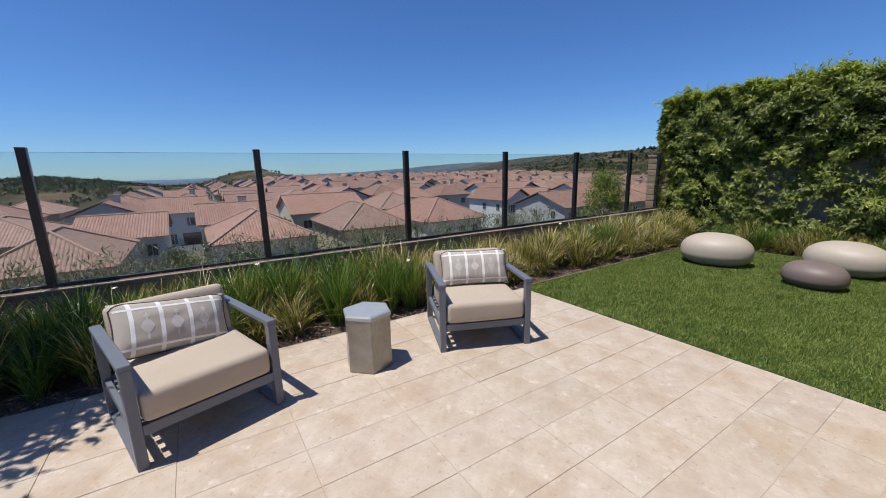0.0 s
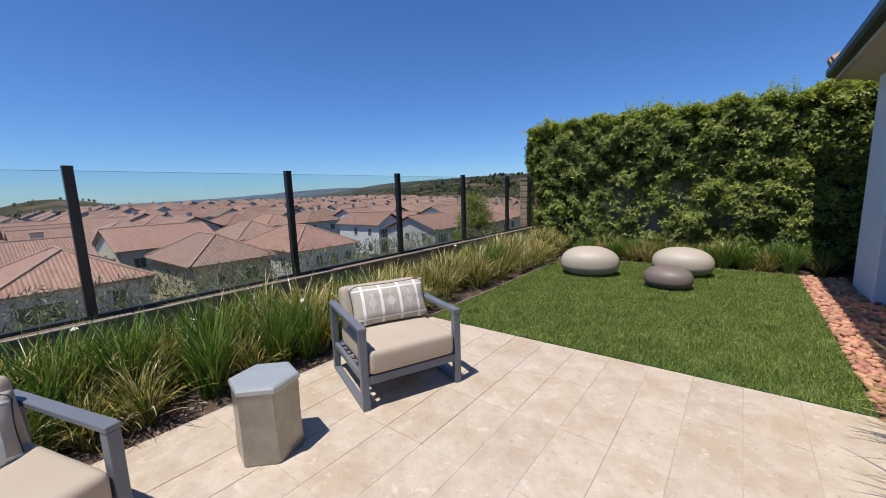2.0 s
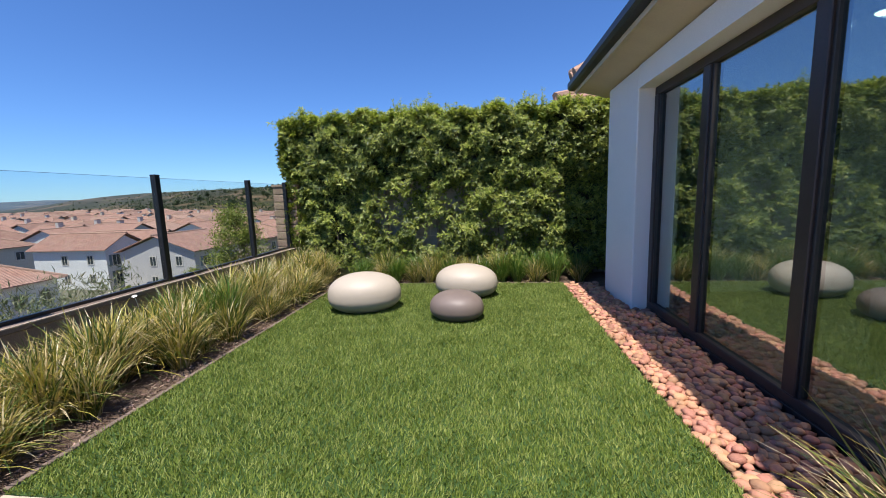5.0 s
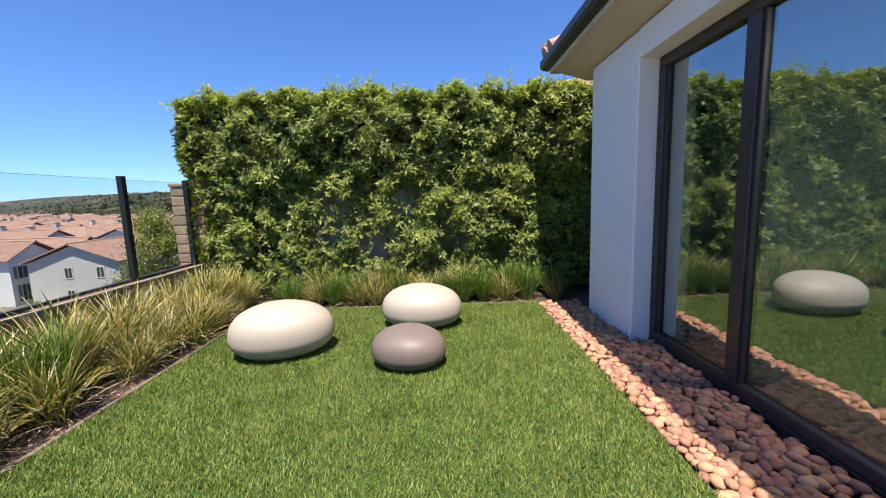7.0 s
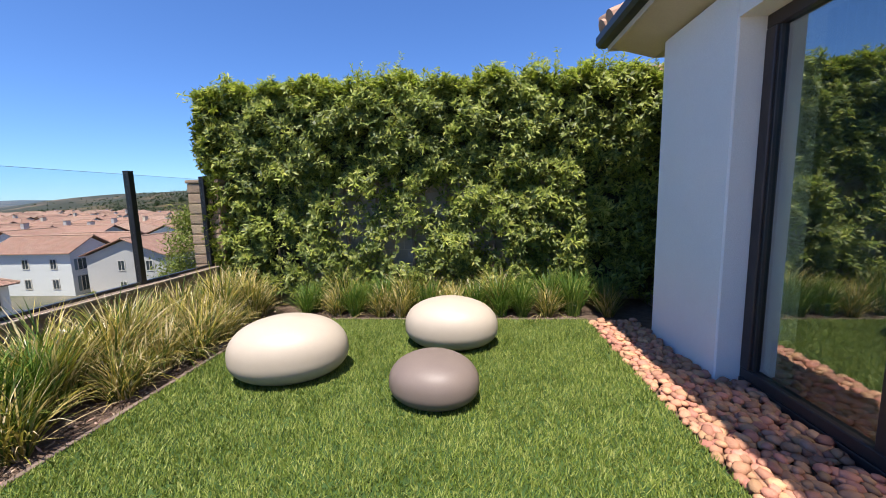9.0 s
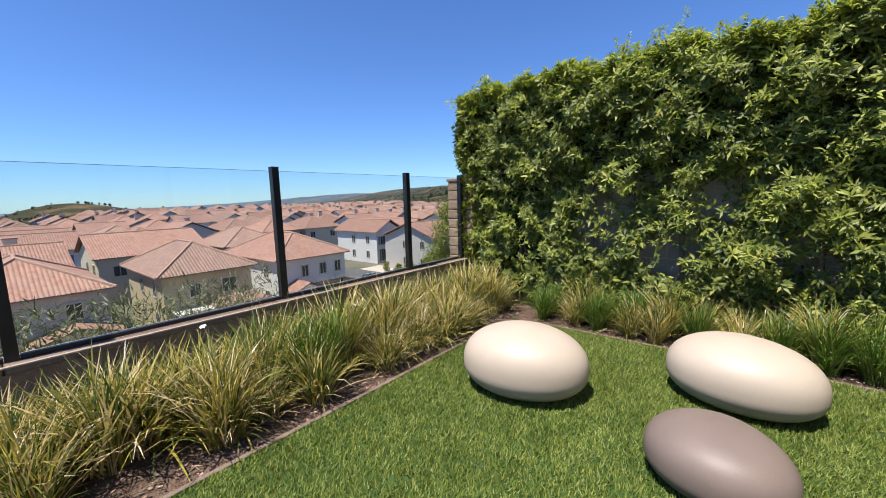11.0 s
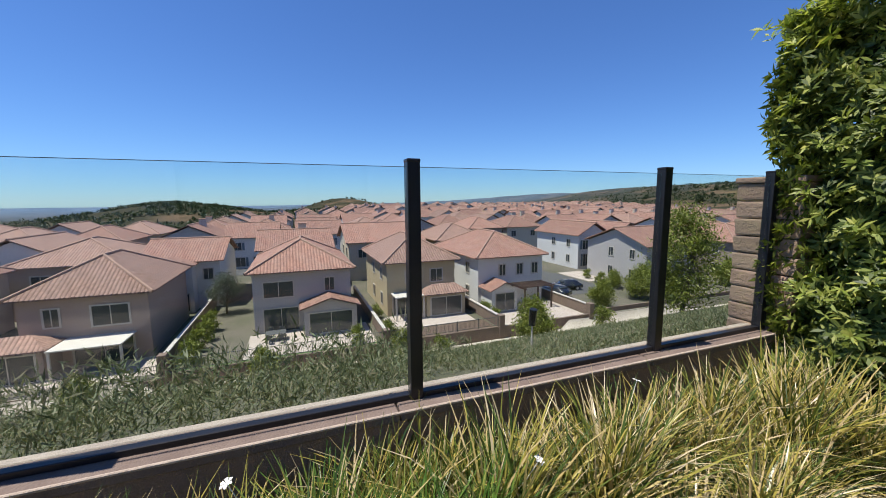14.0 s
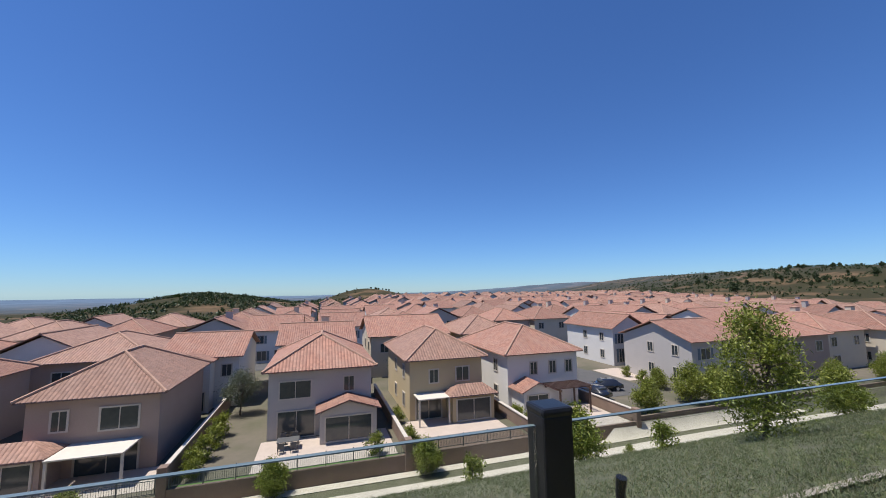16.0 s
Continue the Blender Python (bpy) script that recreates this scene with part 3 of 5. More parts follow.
# the last barrel tiles showing over the gutter end
eave_tile = bpy.data.meshes.new("barrel_tile")
bm = tube([(0, 0, 0), (0.42, 0, 0.16)], [0.088, 0.075], 10)
bm.to_mesh(eave_tile)
bm.free()
eave_tile.materials.append(M_RIDGE)
for k in range(28, 30):
    ob = new("barrel_tile", eave_tile)
    ob.parent = roof_own
    ob.location = (0.70, 1.85 + 0.226 * k, 3.115)


def window_wall():
    f = thing("window_1", pose(GX, 0, 0), "tall bronze-framed glazed wall of three panes reflecting the garden", "window", kind="structure")
    z0, z1 = 0.035, 2.56
    w = part("window_frame", cuboid((-0.03, WY0, z0), (0.08, WY1, z0 + 0.075), 0.006), M_FRAME, f)
    part("head", cuboid((-0.03, WY0, z1 - 0.09), (0.08, WY1, z1), 0.006), M_FRAME, w)
    for a, b in ((WY1 - 0.09, WY1), (5.86, 5.97), (4.70, 4.81), (WY0, WY0 + 0.09)):
        part("mullion", cuboid((-0.032, a, z0 + 0.075), (0.078, b, z1 - 0.09), 0.006), M_FRAME, f)
        part("bead", cuboid((-0.012, a - 0.018, z0 + 0.076), (0.05, b + 0.018, z1 - 0.091), 0.004), M_GUTTER, f)
    for a, b in ((5.97, WY1 - 0.09), (4.81, 5.86), (WY0 + 0.09, 4.70)):
        g = part("pane", cuboid((0.012, a, z0 + 0.07), (0.02, b, z1 - 0.085)), M_WIN, f, "tinted reflective pane")
        g.visible_shadow = False
    return f


window_wall()
structure("window_sill_1", cuboid((1.305, WY0, -0.1), (1.45, WY1, 0.033), 0.004), M_FRAME)


# ---- the room behind the glass ----
def curtain():
    bm = bmesh.new()
    rows = []
    for k in range(61):
        y = 6.78 - 0.55 * k / 60
        x = 1.56 + 0.035 * math.sin(k * 0.95) + 0.01 * math.sin(k * 2.3)
        rows.append([bm.verts.new((x, y, z)) for z in (0.05, 2.5)])
    for a, b in zip(rows, rows[1:]):
        bm.faces.new((a[0], b[0], b[1], a[1]))
    bmesh.ops.solidify(bm, geom=list(bm.faces), thickness=0.004)
    return tagged(obj("curtain", bm, M_SHEER, None, True), "pale sheer curtain gathered beside the window", "curtain")


curtain()


def pillow_shape(w, h, t, nu=28, nv=16):
    """A stuffed cushion standing in the x, z plane, thick along y: a function of u, v in -1..1 for its front."""
    def at(u, v, front=1.0, lift=0.0):
        pinch = 1 - 0.10 * (abs(u) ** 3) * 1.0
        pinv = 1 - 0.10 * (abs(v) ** 3)
        x = u * w / 2 * (1 - 0.06 * (1 - v * v) * abs(u) ** 4)
        z = v * h / 2 * (1 - 0.07 * (1 - u * u) * abs(v) ** 4)
        d = t / 2 * (max(0.0, 1 - abs(u) ** 3.2) ** 0.55) * (max(0.0, 1 - abs(v) ** 2.6) ** 0.55) * pinch * pinv
        wr = 0.006 * noise.noise(Vector((u * 3, v * 3, front * 2.0))) * (1 - abs(u) ** 6) * (1 - abs(v) ** 6)
        return Vector((x, -front * (d + wr + lift), z))
    return at


def sheet(at, u0, u1, v0, v1, nu, nv, front=1.0, lift=0.0, bm=None, shape=None):
    bm = bm or bmesh.new()
    g = [[bm.verts.new(at(u0 + (u1 - u0) * i / nu, v0 + (v1 - v0) * j / nv, front, lift)) for j in range(nv + 1)] for i in range(nu + 1)]
    for i in range(nu):
        for j in range(nv):
            q = (g[i][j], g[i + 1][j], g[i + 1][j + 1], g[i][j + 1])
            bm.faces.new(q if front > 0 else q[::-1])
    return bm


def pillow(m, w=0.66, h=0.34, t=0.17, striped=True, label="oatmeal lumbar pillow with white stripes and woven motifs", mat=None):
    f = thing("pillow", m, label, "pillow", "pillows")
    at = pillow_shape(w, h, t)
    bm = bmesh.new()
    sheet(at, -1, 1, -1, 1, 32, 18, 1.0, 0, bm)
    sheet(at, -1, 1, -1, 1, 32, 18, -1.0, 0, bm)
    bmesh.ops.remove_doubles(bm, verts=bm.verts, dist=0.0008)
    part("cover", bm, mat or M_PILL, f, smooth=True)
    if striped:
        for u in (-0.72, -0.26, 0.22, 0.70):
            part("stripe", sheet(at, u - 0.035, u + 0.035, -0.97, 0.97, 2, 24, 1.0, 0.0012), M_STRIPE, f, "white woven stripe", True)
        for v in (-0.70, 0.70):
            part("stripe", sheet(at, -0.96, 0.96, v - 0.04, v + 0.04, 40, 2, 1.0, 0.0016), M_STRIPE, f, "white woven stripe", True)
        for u in (-0.49, -0.02, 0.46):
            # a rounded motif with a stem above and below
            bm = bmesh.new()
            c = bm.verts.new(at(u, 0, 1, 0.0015))
            ring = [bm.verts.new(at(u + 0.11 * math.cos(a) * (1 - 0.25 * abs(math.sin(2 * a))), 0.02 + 0.24 * math.sin(a), 1, 0.0015)) for a in (k * math.tau / 20 for k in range(20))]
            for k in range(20):
                bm.faces.new((c, ring[k], ring[(k + 1) % 20]))
            sheet(at, u - 0.018, u + 0.018, -0.46, -0.2, 1, 4, 1, 0.0015, bm)
            sheet(at, u - 0.018, u + 0.018, 0.24, 0.5, 1, 4, 1, 0.0015, bm)
            sheet(at, u - 0.045, u + 0.045, 0.36, 0.42, 2, 1, 1, 0.0019, bm)
            part("motif", bm, M_MOTIF, f, "faded woven motif", True)
        n = 60
        rim = [at(math.copysign(min(1, abs(1.27 * math.cos(a))), math.cos(a)) * 1.003, math.copysign(min(1, abs(1.27 * math.sin(a))), math.sin(a)) * 1.003) for a in (k * math.tau / n for k in range(n + 1))]
        part("piping", tube(rim, [0.0045] * len(rim), 5), M_PIPE, f, "dark piping", True)
    return f


def soft_box(a, b, r, puff=0.0):
    bm = cuboid(a, b, r, seg=4)
    bmesh.ops.subdivide_edges(bm, edges=[e for e in bm.edges if e.calc_length() > 0.2], cuts=7, use_grid_fill=True)
    cx, cy, cz = [(a[i] + b[i]) / 2 for i in range(3)]
    for v in bm.verts:
        u, w = (v.co.x - cx) / (b[0] - a[0]) * 2, (v.co.y - cy) / (b[1] - a[1]) * 2
        s = (v.co.z - cz) / (b[2] - a[2]) * 2
        v.co.z += puff * s * max(0, 1 - u * u) * max(0, 1 - w * w)
        v.co += Vector((0, 0, 0.004 * noise.noise(v.co * 4)))
    return bm


def lounge_chair(m):
    """Width along x, the front towards -y, standing on z = 0."""
    f = thing("lounge_chair", m, "grey aluminium lounge chair with taupe seat and back cushions", "chair", "lounge chairs")
    W, D, H, s = 0.80, 0.82, 0.60, 0.052
    for x in (-W / 2 + s / 2, W / 2 - s / 2):
        def bar(name, p, q, h=s):
            part(name, beam(p, q, s, h, bevel=0.003), M_ALU, f)
        part("leg", cuboid((x - s / 2, -D / 2, 0), (x + s / 2, -D / 2 + s, H - 0.03), 0.003), M_ALU, f)
        part("leg", cuboid((x - s / 2, D / 2 - s, 0), (x + s / 2, D / 2, H - 0.03), 0.003), M_ALU, f)
        part("armrest", cuboid((x - s / 2 - 0.004, -D / 2 - 0.003, H - 0.03), (x + s / 2 + 0.004, D / 2 + 0.003, H), 0.004), M_ALU, f, "flat grey armrest")
        part("skid", cuboid((x - s / 2, -D / 2 + s, 0), (x + s / 2, D / 2 - s, 0.03), 0.003), M_ALU, f)
        part("side_rail", cuboid((x - 0.016, -D / 2 + s, 0.20), (x + 0.016, D / 2 - s, 0.245), 0.003), M_ALU, f)
    part("front_rail", cuboid((-W / 2 + s, -D / 2 + 0.004, 0.185), (W / 2 - s, -D / 2 + s - 0.004, 0.245), 0.003), M_ALU, f)
    part("back_rail", cuboid((-W / 2 + s, D / 2 - s, 0.185), (W / 2 - s, D / 2 - 0.004, 0.245), 0.003), M_ALU, f)
    part("back_rail", cuboid((-W / 2 + s, D / 2 - s, 0.50), (W / 2 - s, D / 2 - 0.01, 0.55), 0.003), M_ALU, f)
    for k in range(7):
        y = -D / 2 + 0.11 + k * 0.1
        part("slat", cuboid((-W / 2 + s, y, 0.215), (W / 2 - s, y + 0.05, 0.235), 0.003), M_ALU, f)
    c = part("seat_cushion", soft_box((-W / 2 + 0.06, -D / 2 - 0.01, 0.25), (W / 2 - 0.06, D / 2 - 0.10, 0.425), 0.045, 0.018), M_CUSH, f, "taupe canvas seat cushion", True)
    e = (W / 2 - 0.06, -D / 2 - 0.011, D / 2 - 0.10)
    bm = soft_box((-W / 2 + 0.065, -0.075, -0.19), (W / 2 - 0.065, 0.075, 0.19), 0.05, 0.0)
    bmesh.ops.transform(bm, matrix=pose(0, D / 2 - 0.155, 0.55, -14), verts=bm.verts)
    b = part("back_cushion", bm, M_CUSH, f, "taupe canvas back cushion", True)
    return f


def facing(fl, fr, depth):
    """The pose of a chair from its two front feet."""
    fl, fr = Vector(fl), Vector(fr)
    along = (fr - fl).normalized()
    back = Vector((-along.y, along.x))
    c = (fl + fr) / 2 + back * depth / 2
    return Matrix.Translation((c.x, c.y, 0)) @ Matrix.Rotation(math.atan2(along.y, along.x), 4, 'Z')


CH1 = facing((-1.936, -0.14), (-2.162, 0.631), 0.82)
CH2 = facing((-2.143, 1.895), (-1.85, 2.60), 0.82)
chair = lounge_chair(CH1)
copy_thing(chair, CH2)
pillow(CH1 @ pose(-0.03, 0.09, 0.58, -24, 9, 5))
pillow(CH2 @ pose(0.03, 0.11, 0.592, -22, 0, -3))


def hex_table():
    f = thing("garden_stool", pose(-2.335, 1.315, 0, 0, 0, 0), "hexagonal grey glazed ceramic garden stool on the paving", "side table")
    start = math.atan2(1.268 - 1.315, -2.143 + 2.335)
    bm = bmesh.new()
    levels = [(0.0, 0.188), (0.008, 0.192), (0.02, 0.192), (0.22, 0.188), (0.415, 0.192), (0.43, 0.196)]
    rings = [[bm.verts.new((r * math.cos(start + k * math.pi / 3), r * math.sin(start + k * math.pi / 3), z)) for k in range(6)] for z, r in levels]
    for a, b in zip(rings, rings[1:]):
        for k in range(6):
            bm.faces.new((a[k], a[(k + 1) % 6], b[(k + 1) % 6], b[k]))
    bm.faces.new(rings[0][::-1]); bm.faces.new(rings[-1])
    bmesh.ops.bevel(bm, geom=[e for e in bm.edges if abs(e.verts[0].co.z - e.verts[1].co.z) > 0.005], offset=0.006, segments=2, affect='EDGES')
    part("body", bm, M_HEX, f, "mottled grey glazed sides")
    bm = bmesh.new()
    rings = [[bm.verts.new((r * math.cos(start + k * math.pi / 3), r * math.sin(start + k * math.pi / 3), z)) for k in range(6)] for z, r in ((0.43, 0.199), (0.452, 0.199), (0.462, 0.190), (0.466, 0.165))]
    for a, b in zip(rings, rings[1:]):
        for k in range(6):
            bm.faces.new((a[k], a[(k + 1) % 6], b[(k + 1) % 6], b[k]))
    bm.faces.new(rings[0][::-1]); bm.faces.new(rings[-1])
    part("top", bm, M_HEXTOP, f, "pale glazed top")
    return f


hex_table()


def pebble_seat(name, m, a, b, h, mat, label):
    """A big smooth pebble: an oval, domed above, tucked in below, standing on a flat foot."""
    bm = bmesh.new()
    nu, nv = 48, 26
    rings = []
    for j in range(nv + 1):
        s = -0.86 + (1.0 + 0.86) * j / nv
        s = min(s, 0.9999)
        r = max(0.0, 1 - abs(s) ** (2.5 if s > 0 else 2.2)) ** (1 / 2.2)
        z = h * (0.40 + 0.60 * s) if s > 0 else h * (0.40 + 0.465 * s)
        ring = []
        for i in range(nu):
            t = i * math.tau / nu
            k = 1 + 0.03 * math.cos(2 * t + 0.6) + 0.02 * math.cos(3 * t + 1.1)
            ring.append(bm.verts.new((a * r * k * math.cos(t), b * r * k * math.sin(t), z)))
        rings.append(ring)
    for p, q in zip(rings, rings[1:]):
        for i in range(nu):
            bm.faces.new((p[i], p[(i + 1) % nu], q[(i + 1) % nu], q[i]))
    bm.faces.new(rings[0][::-1]); bm.faces.new(rings[-1])
    ob = tagged(obj(name, bm, mat, None, True), label, "garden seat", "pebble seats")
    ob.matrix_basis = m
    return ob


pebble_seat("boulder_stool", pose(-2.19, 6.96, 0.0, 0, 0, 14), 0.46, 0.40, 0.485, M_STONE, "large cream pebble-shaped seat on the lawn")
pebble_seat("boulder_stool", pose(-0.895, 7.65, 0.0, 0, 0, -8), 0.44, 0.385, 0.455, M_STONE, "large cream pebble-shaped seat near the hedge")
pebble_seat("boulder_stool", pose(-0.955, 6.60, 0.0, 0, 0, -14), 0.315, 0.30, 0.33, M_STONED, "small taupe pebble-shaped seat on the lawn")


# ---- room furniture ----
def bed():
    f = thing("bed", pose(3.5, 4.75, 0.03), "made bed with white linen and a tall headboard", "bed")
    part("base", cuboid((-1.0, -0.85, 0.0), (1.0, 0.85, 0.3), 0.02), M_FLOORIN, f)
    part("mattress", soft_box((-1.02, -0.87, 0.3), (1.02, 0.87, 0.62), 0.07, 0.02), M_LINEN, f, "white bed linen", True)
    part("headboard", soft_box((1.02, -0.95, 0.0), (1.12, 0.95, 1.25), 0.03), M_LINEN, f, "upholstered pale headboard", True)
    return f


bed()
for y, z in ((4.3, 0.84), (5.15, 0.84)):
    pillow(pose(4.25, y, z + 0.02, 0, -18, 90) @ pose(0, 0, 0, -14), 0.62, 0.44, 0.2, False, "plain white bed pillow leaning on the headboard", M_LINEN)


def table_lamp():
    t = thing("nightstand", pose(4.2, 6.3, 0.03), "small pale nightstand with a drawer beside the bed", "nightstand")
    part("body", cuboid((-0.25, -0.28, 0.1), (0.25, 0.28, 0.6), 0.01), M_LINEN, t)
    part("drawer", cuboid((-0.262, -0.25, 0.34), (-0.252, 0.25, 0.56), 0.003), M_SHADE, t)
    for x in (-0.22, 0.22):
        for y in (-0.24, 0.24):
            part("leg", cuboid((x - 0.02, y - 0.02, 0), (x + 0.02, y + 0.02, 0.1)), M_DOOR, t)
    f = thing("table_lamp", pose(4.2, 6.3, 0.63), "table lamp with a white drum shade", "lamp")
    part("base", tube([(0, 0, 0), (0, 0, 0.02), (0, 0, 0.06), (0, 0, 0.2), (0, 0, 0.34), (0, 0, 0.42)], [0.08, 0.08, 0.05, 0.085, 0.05, 0.012], 20), M_LINEN, f, smooth=True)
    bm = bmesh.new()
    bmesh.ops.create_cone(bm, cap_ends=False, segments=32, radius1=0.22, radius2=0.2, depth=0.3, matrix=Matrix.Translation((0, 0, 0.55)))
    bmesh.ops.solidify(bm, geom=list(bm.faces), thickness=0.004)
    part("shade", bm, M_SHADE, f, "white drum shade", True)


table_lamp()


def downlight(x, y):
    f = thing("ceiling_light", pose(x, y, 2.62), "round recessed ceiling downlight, switched on", "light", "ceiling lights")
    bm = bmesh.new()
    bmesh.ops.create_cone(bm, cap_ends=True, segments=24, radius1=0.09, radius2=0.09, depth=0.012, matrix=Matrix.Translation((0, 0, -0.008)))
    part("trim_ring", bm, M_STUC, f)
    bm = bmesh.new()
    bmesh.ops.create_cone(bm, cap_ends=True, segments=24, radius1=0.065, radius2=0.065, depth=0.006, matrix=Matrix.Translation((0, 0, -0.018)))
    part("lens", bm, M_LAMP, f, "glowing warm lens")
    lamp = new("downlight_lamp", bpy.data.lights.new("downlight_lamp", 'AREA'))
    lamp.data.shape, lamp.data.size, lamp.data.energy, lamp.data.color = 'DISK', 0.12, 10, (1.0, 0.86, 0.68)
    lamp.matrix_world = pose(x, y, 2.585)


for x, y in ((2.2, 5.4), (3.8, 5.4), (3.8, 3.7)):
    downlight(x, y)


# ---- pebbles along the house ----
def pebble_mesh(k):
    bm = bmesh.new()
    bmesh.ops.create_uvsphere(bm, u_segments=7, v_segments=4, radius=1)
    for v in bm.verts:
        v.co *= 1 + 0.22 * noise.noise(v.co * 1.3 + Vector((k * 5.1, 0, 0)))
        v.co = Vector((v.co.x * 0.042, v.co.y * 0.032, v.co.z * 0.021))
    me = bpy.data.meshes.new("pebble")
    bm.to_mesh(me)
    bm.free()
    me.polygons.foreach_set("use_smooth", [True] * len(me.polygons))
    me.materials.append(M_PEB)
    return me


pebbles = thing("pebble_strip", pose(0, 0, 0), "strip of loose terracotta river pebbles beside the lawn", "gravel")
peb = [pebble_mesh(k) for k in range(6)]
spots = []
for i in range(13):
    for j in range(76):
        for lay in range(2):
            if lay and random.random() < 0.45:
                continue
            x = 0.625 + 0.057 * i + 0.028 * (j % 2) + random.uniform(-0.016, 0.016) + 0.03 * lay
            y = 3.70 + 0.061 * j + random.uniform(-0.02, 0.02) + 0.03 * lay
            if x > (1.28 if WY0 + 0.05 < y < WY1 - 0.05 else 1.09) or y > 8.3:
                continue
            spots.append((x, y, 0.0 + 0.022 * lay, random.uniform(0.75, 1.3), random.uniform(0, 180), random.uniform(-16, 16), random.uniform(-16, 16)))
spots.sort(key=lambda s: s[1])
rest = bmesh.new()
for k, (x, y, z, s, a, b, c) in enumerate(spots):
    m = pose(x, y, z, b, c, a) @ Matrix.Scale(s, 4)
    if 4.3 < y < 6.9 and k % 2 == 0 and sum(1 for o in pebbles.children) < 300:
        ob = new("pebble", peb[k % 6])
        ob.parent = pebbles
        ob.matrix_basis = m
    else:
        n0 = len(rest.verts)
        rest.from_mesh(peb[k % 6])
        rest.verts.ensure_lookup_table()
        for v in rest.verts[n0:]:
            v.co = m @ v.co
tagged(part("pebble_bank", rest, M_PEBS, pebbles, smooth=True), kind="stuff")


# ---- lawn blades ----
def lawn():
    n = 190000
    x = rng.uniform(-3.06, 0.6, n)
    y = rng.uniform(3.722, 8.36, n)
    keep = ~((x < -2.6) & (y > 7.95) & ((x + 2.6) ** 2 + (y - 7.95) ** 2 > 0.21))
    x, y = x[keep], y[keep]
    n = len(x)
    base = np.stack([x, y, np.zeros(n)], 1)
    # the pile lies over in drifts, trodden flatter in patches
    lie = 1.2 + 0.5 * np.sin(x * 2.1 + np.sin(y * 1.7) * 1.3) + rng.normal(0, 0.7, n)
    drift = sum(np.sin(x * kx + y * ky + ph) for kx, ky, ph in ((9.1, 4.3, 0.3), (-5.7, 10.2, 1.9), (17.3, -9.8, 4.1), (3.9, -15.1, 2.2), (-21.0, -13.7, 5.0)))
    flat = 0.30 + 0.22 * np.clip(drift / 1.6, -1, 1.4)
    way = np.stack([rng.normal(0, 0.6, n) + flat * np.cos(lie), rng.normal(0, 0.6, n) + flat * np.sin(lie), np.ones(n)], 1)
    way = unit(way)
    h = rng.uniform(0.020, 0.038, n)
    ang = rng.uniform(0, math.tau, n)
    side = np.stack([np.cos(ang), np.sin(ang), np.zeros(n)], 1) * 0.0032
    tip = base + way * h[:, None]
    v = np.stack([base - side, base + side, tip + side * 0.35, tip - side * 0.35], 1).reshape(-1, 3)
    return tagged(quads("lawn_grass", v, np.arange(4 * n).reshape(-1, 4), M_TURF), "short dense green artificial turf", "grass", kind="stuff")


lawn()


# ---- strap-leaved clumps ----
def clump_data(name, blades, height, mat, spread=1.0, brown=0.0):
    seg = 5
    n = blades
    ang = rng.uniform(0, math.tau, n)
    lean = np.abs(rng.normal(0.30, 0.24, n)) * spread
    length = height * rng.uniform(0.6, 1.18, n)
    r0 = 0.09 * np.sqrt(rng.uniform(0, 1, n))
    a0 = rng.uniform(0, math.tau, n)
    out = np.stack([np.cos(ang), np.sin(ang), np.zeros(n)], 1)
    side = np.stack([-np.sin(ang), np.cos(ang), np.zeros(n)], 1)
    tw = rng.uniform(-0.8, 0.8, n)
    side = unit(side + out * tw[:, None])
    p = np.stack([r0 * np.cos(a0), r0 * np.sin(a0), np.zeros(n)], 1)
    curl = rng.uniform(0.25, 1.5, n) * spread
    width = rng.uniform(0.0038, 0.0075, n)
    rows = []
    theta = lean.copy()
    for k in range(seg + 1):
        t = k / seg
        w = width * (1 - t ** 3) * (0.75 + 0.25 * min(1, t * 3)) + 0.0004
        rows.append(np.stack([p - side * w[:, None], p + side * w[:, None]], 1))
        stepv = out * np.sin(theta)[:, None] + np.array([0, 0, 1.0]) * np.cos(theta)[:, None]
        p = p + stepv * (length / seg)[:, None]
        p[:, 2] = np.maximum(p[:, 2], 0.01)
        theta = theta + curl / seg * (0.4 + 1.5 * t)
    v = np.stack(rows, 1)  # n, seg+1, 2, 3
    idx = np.arange(n * (seg + 1) * 2).reshape(n, seg + 1, 2)
    f = np.stack([idx[:, :-1, 0], idx[:, :-1, 1], idx[:, 1:, 1], idx[:, 1:, 0]], -1).reshape(-1, 4)
    ob = quads(name, v.reshape(-1, 3), f, mat)
    return ob


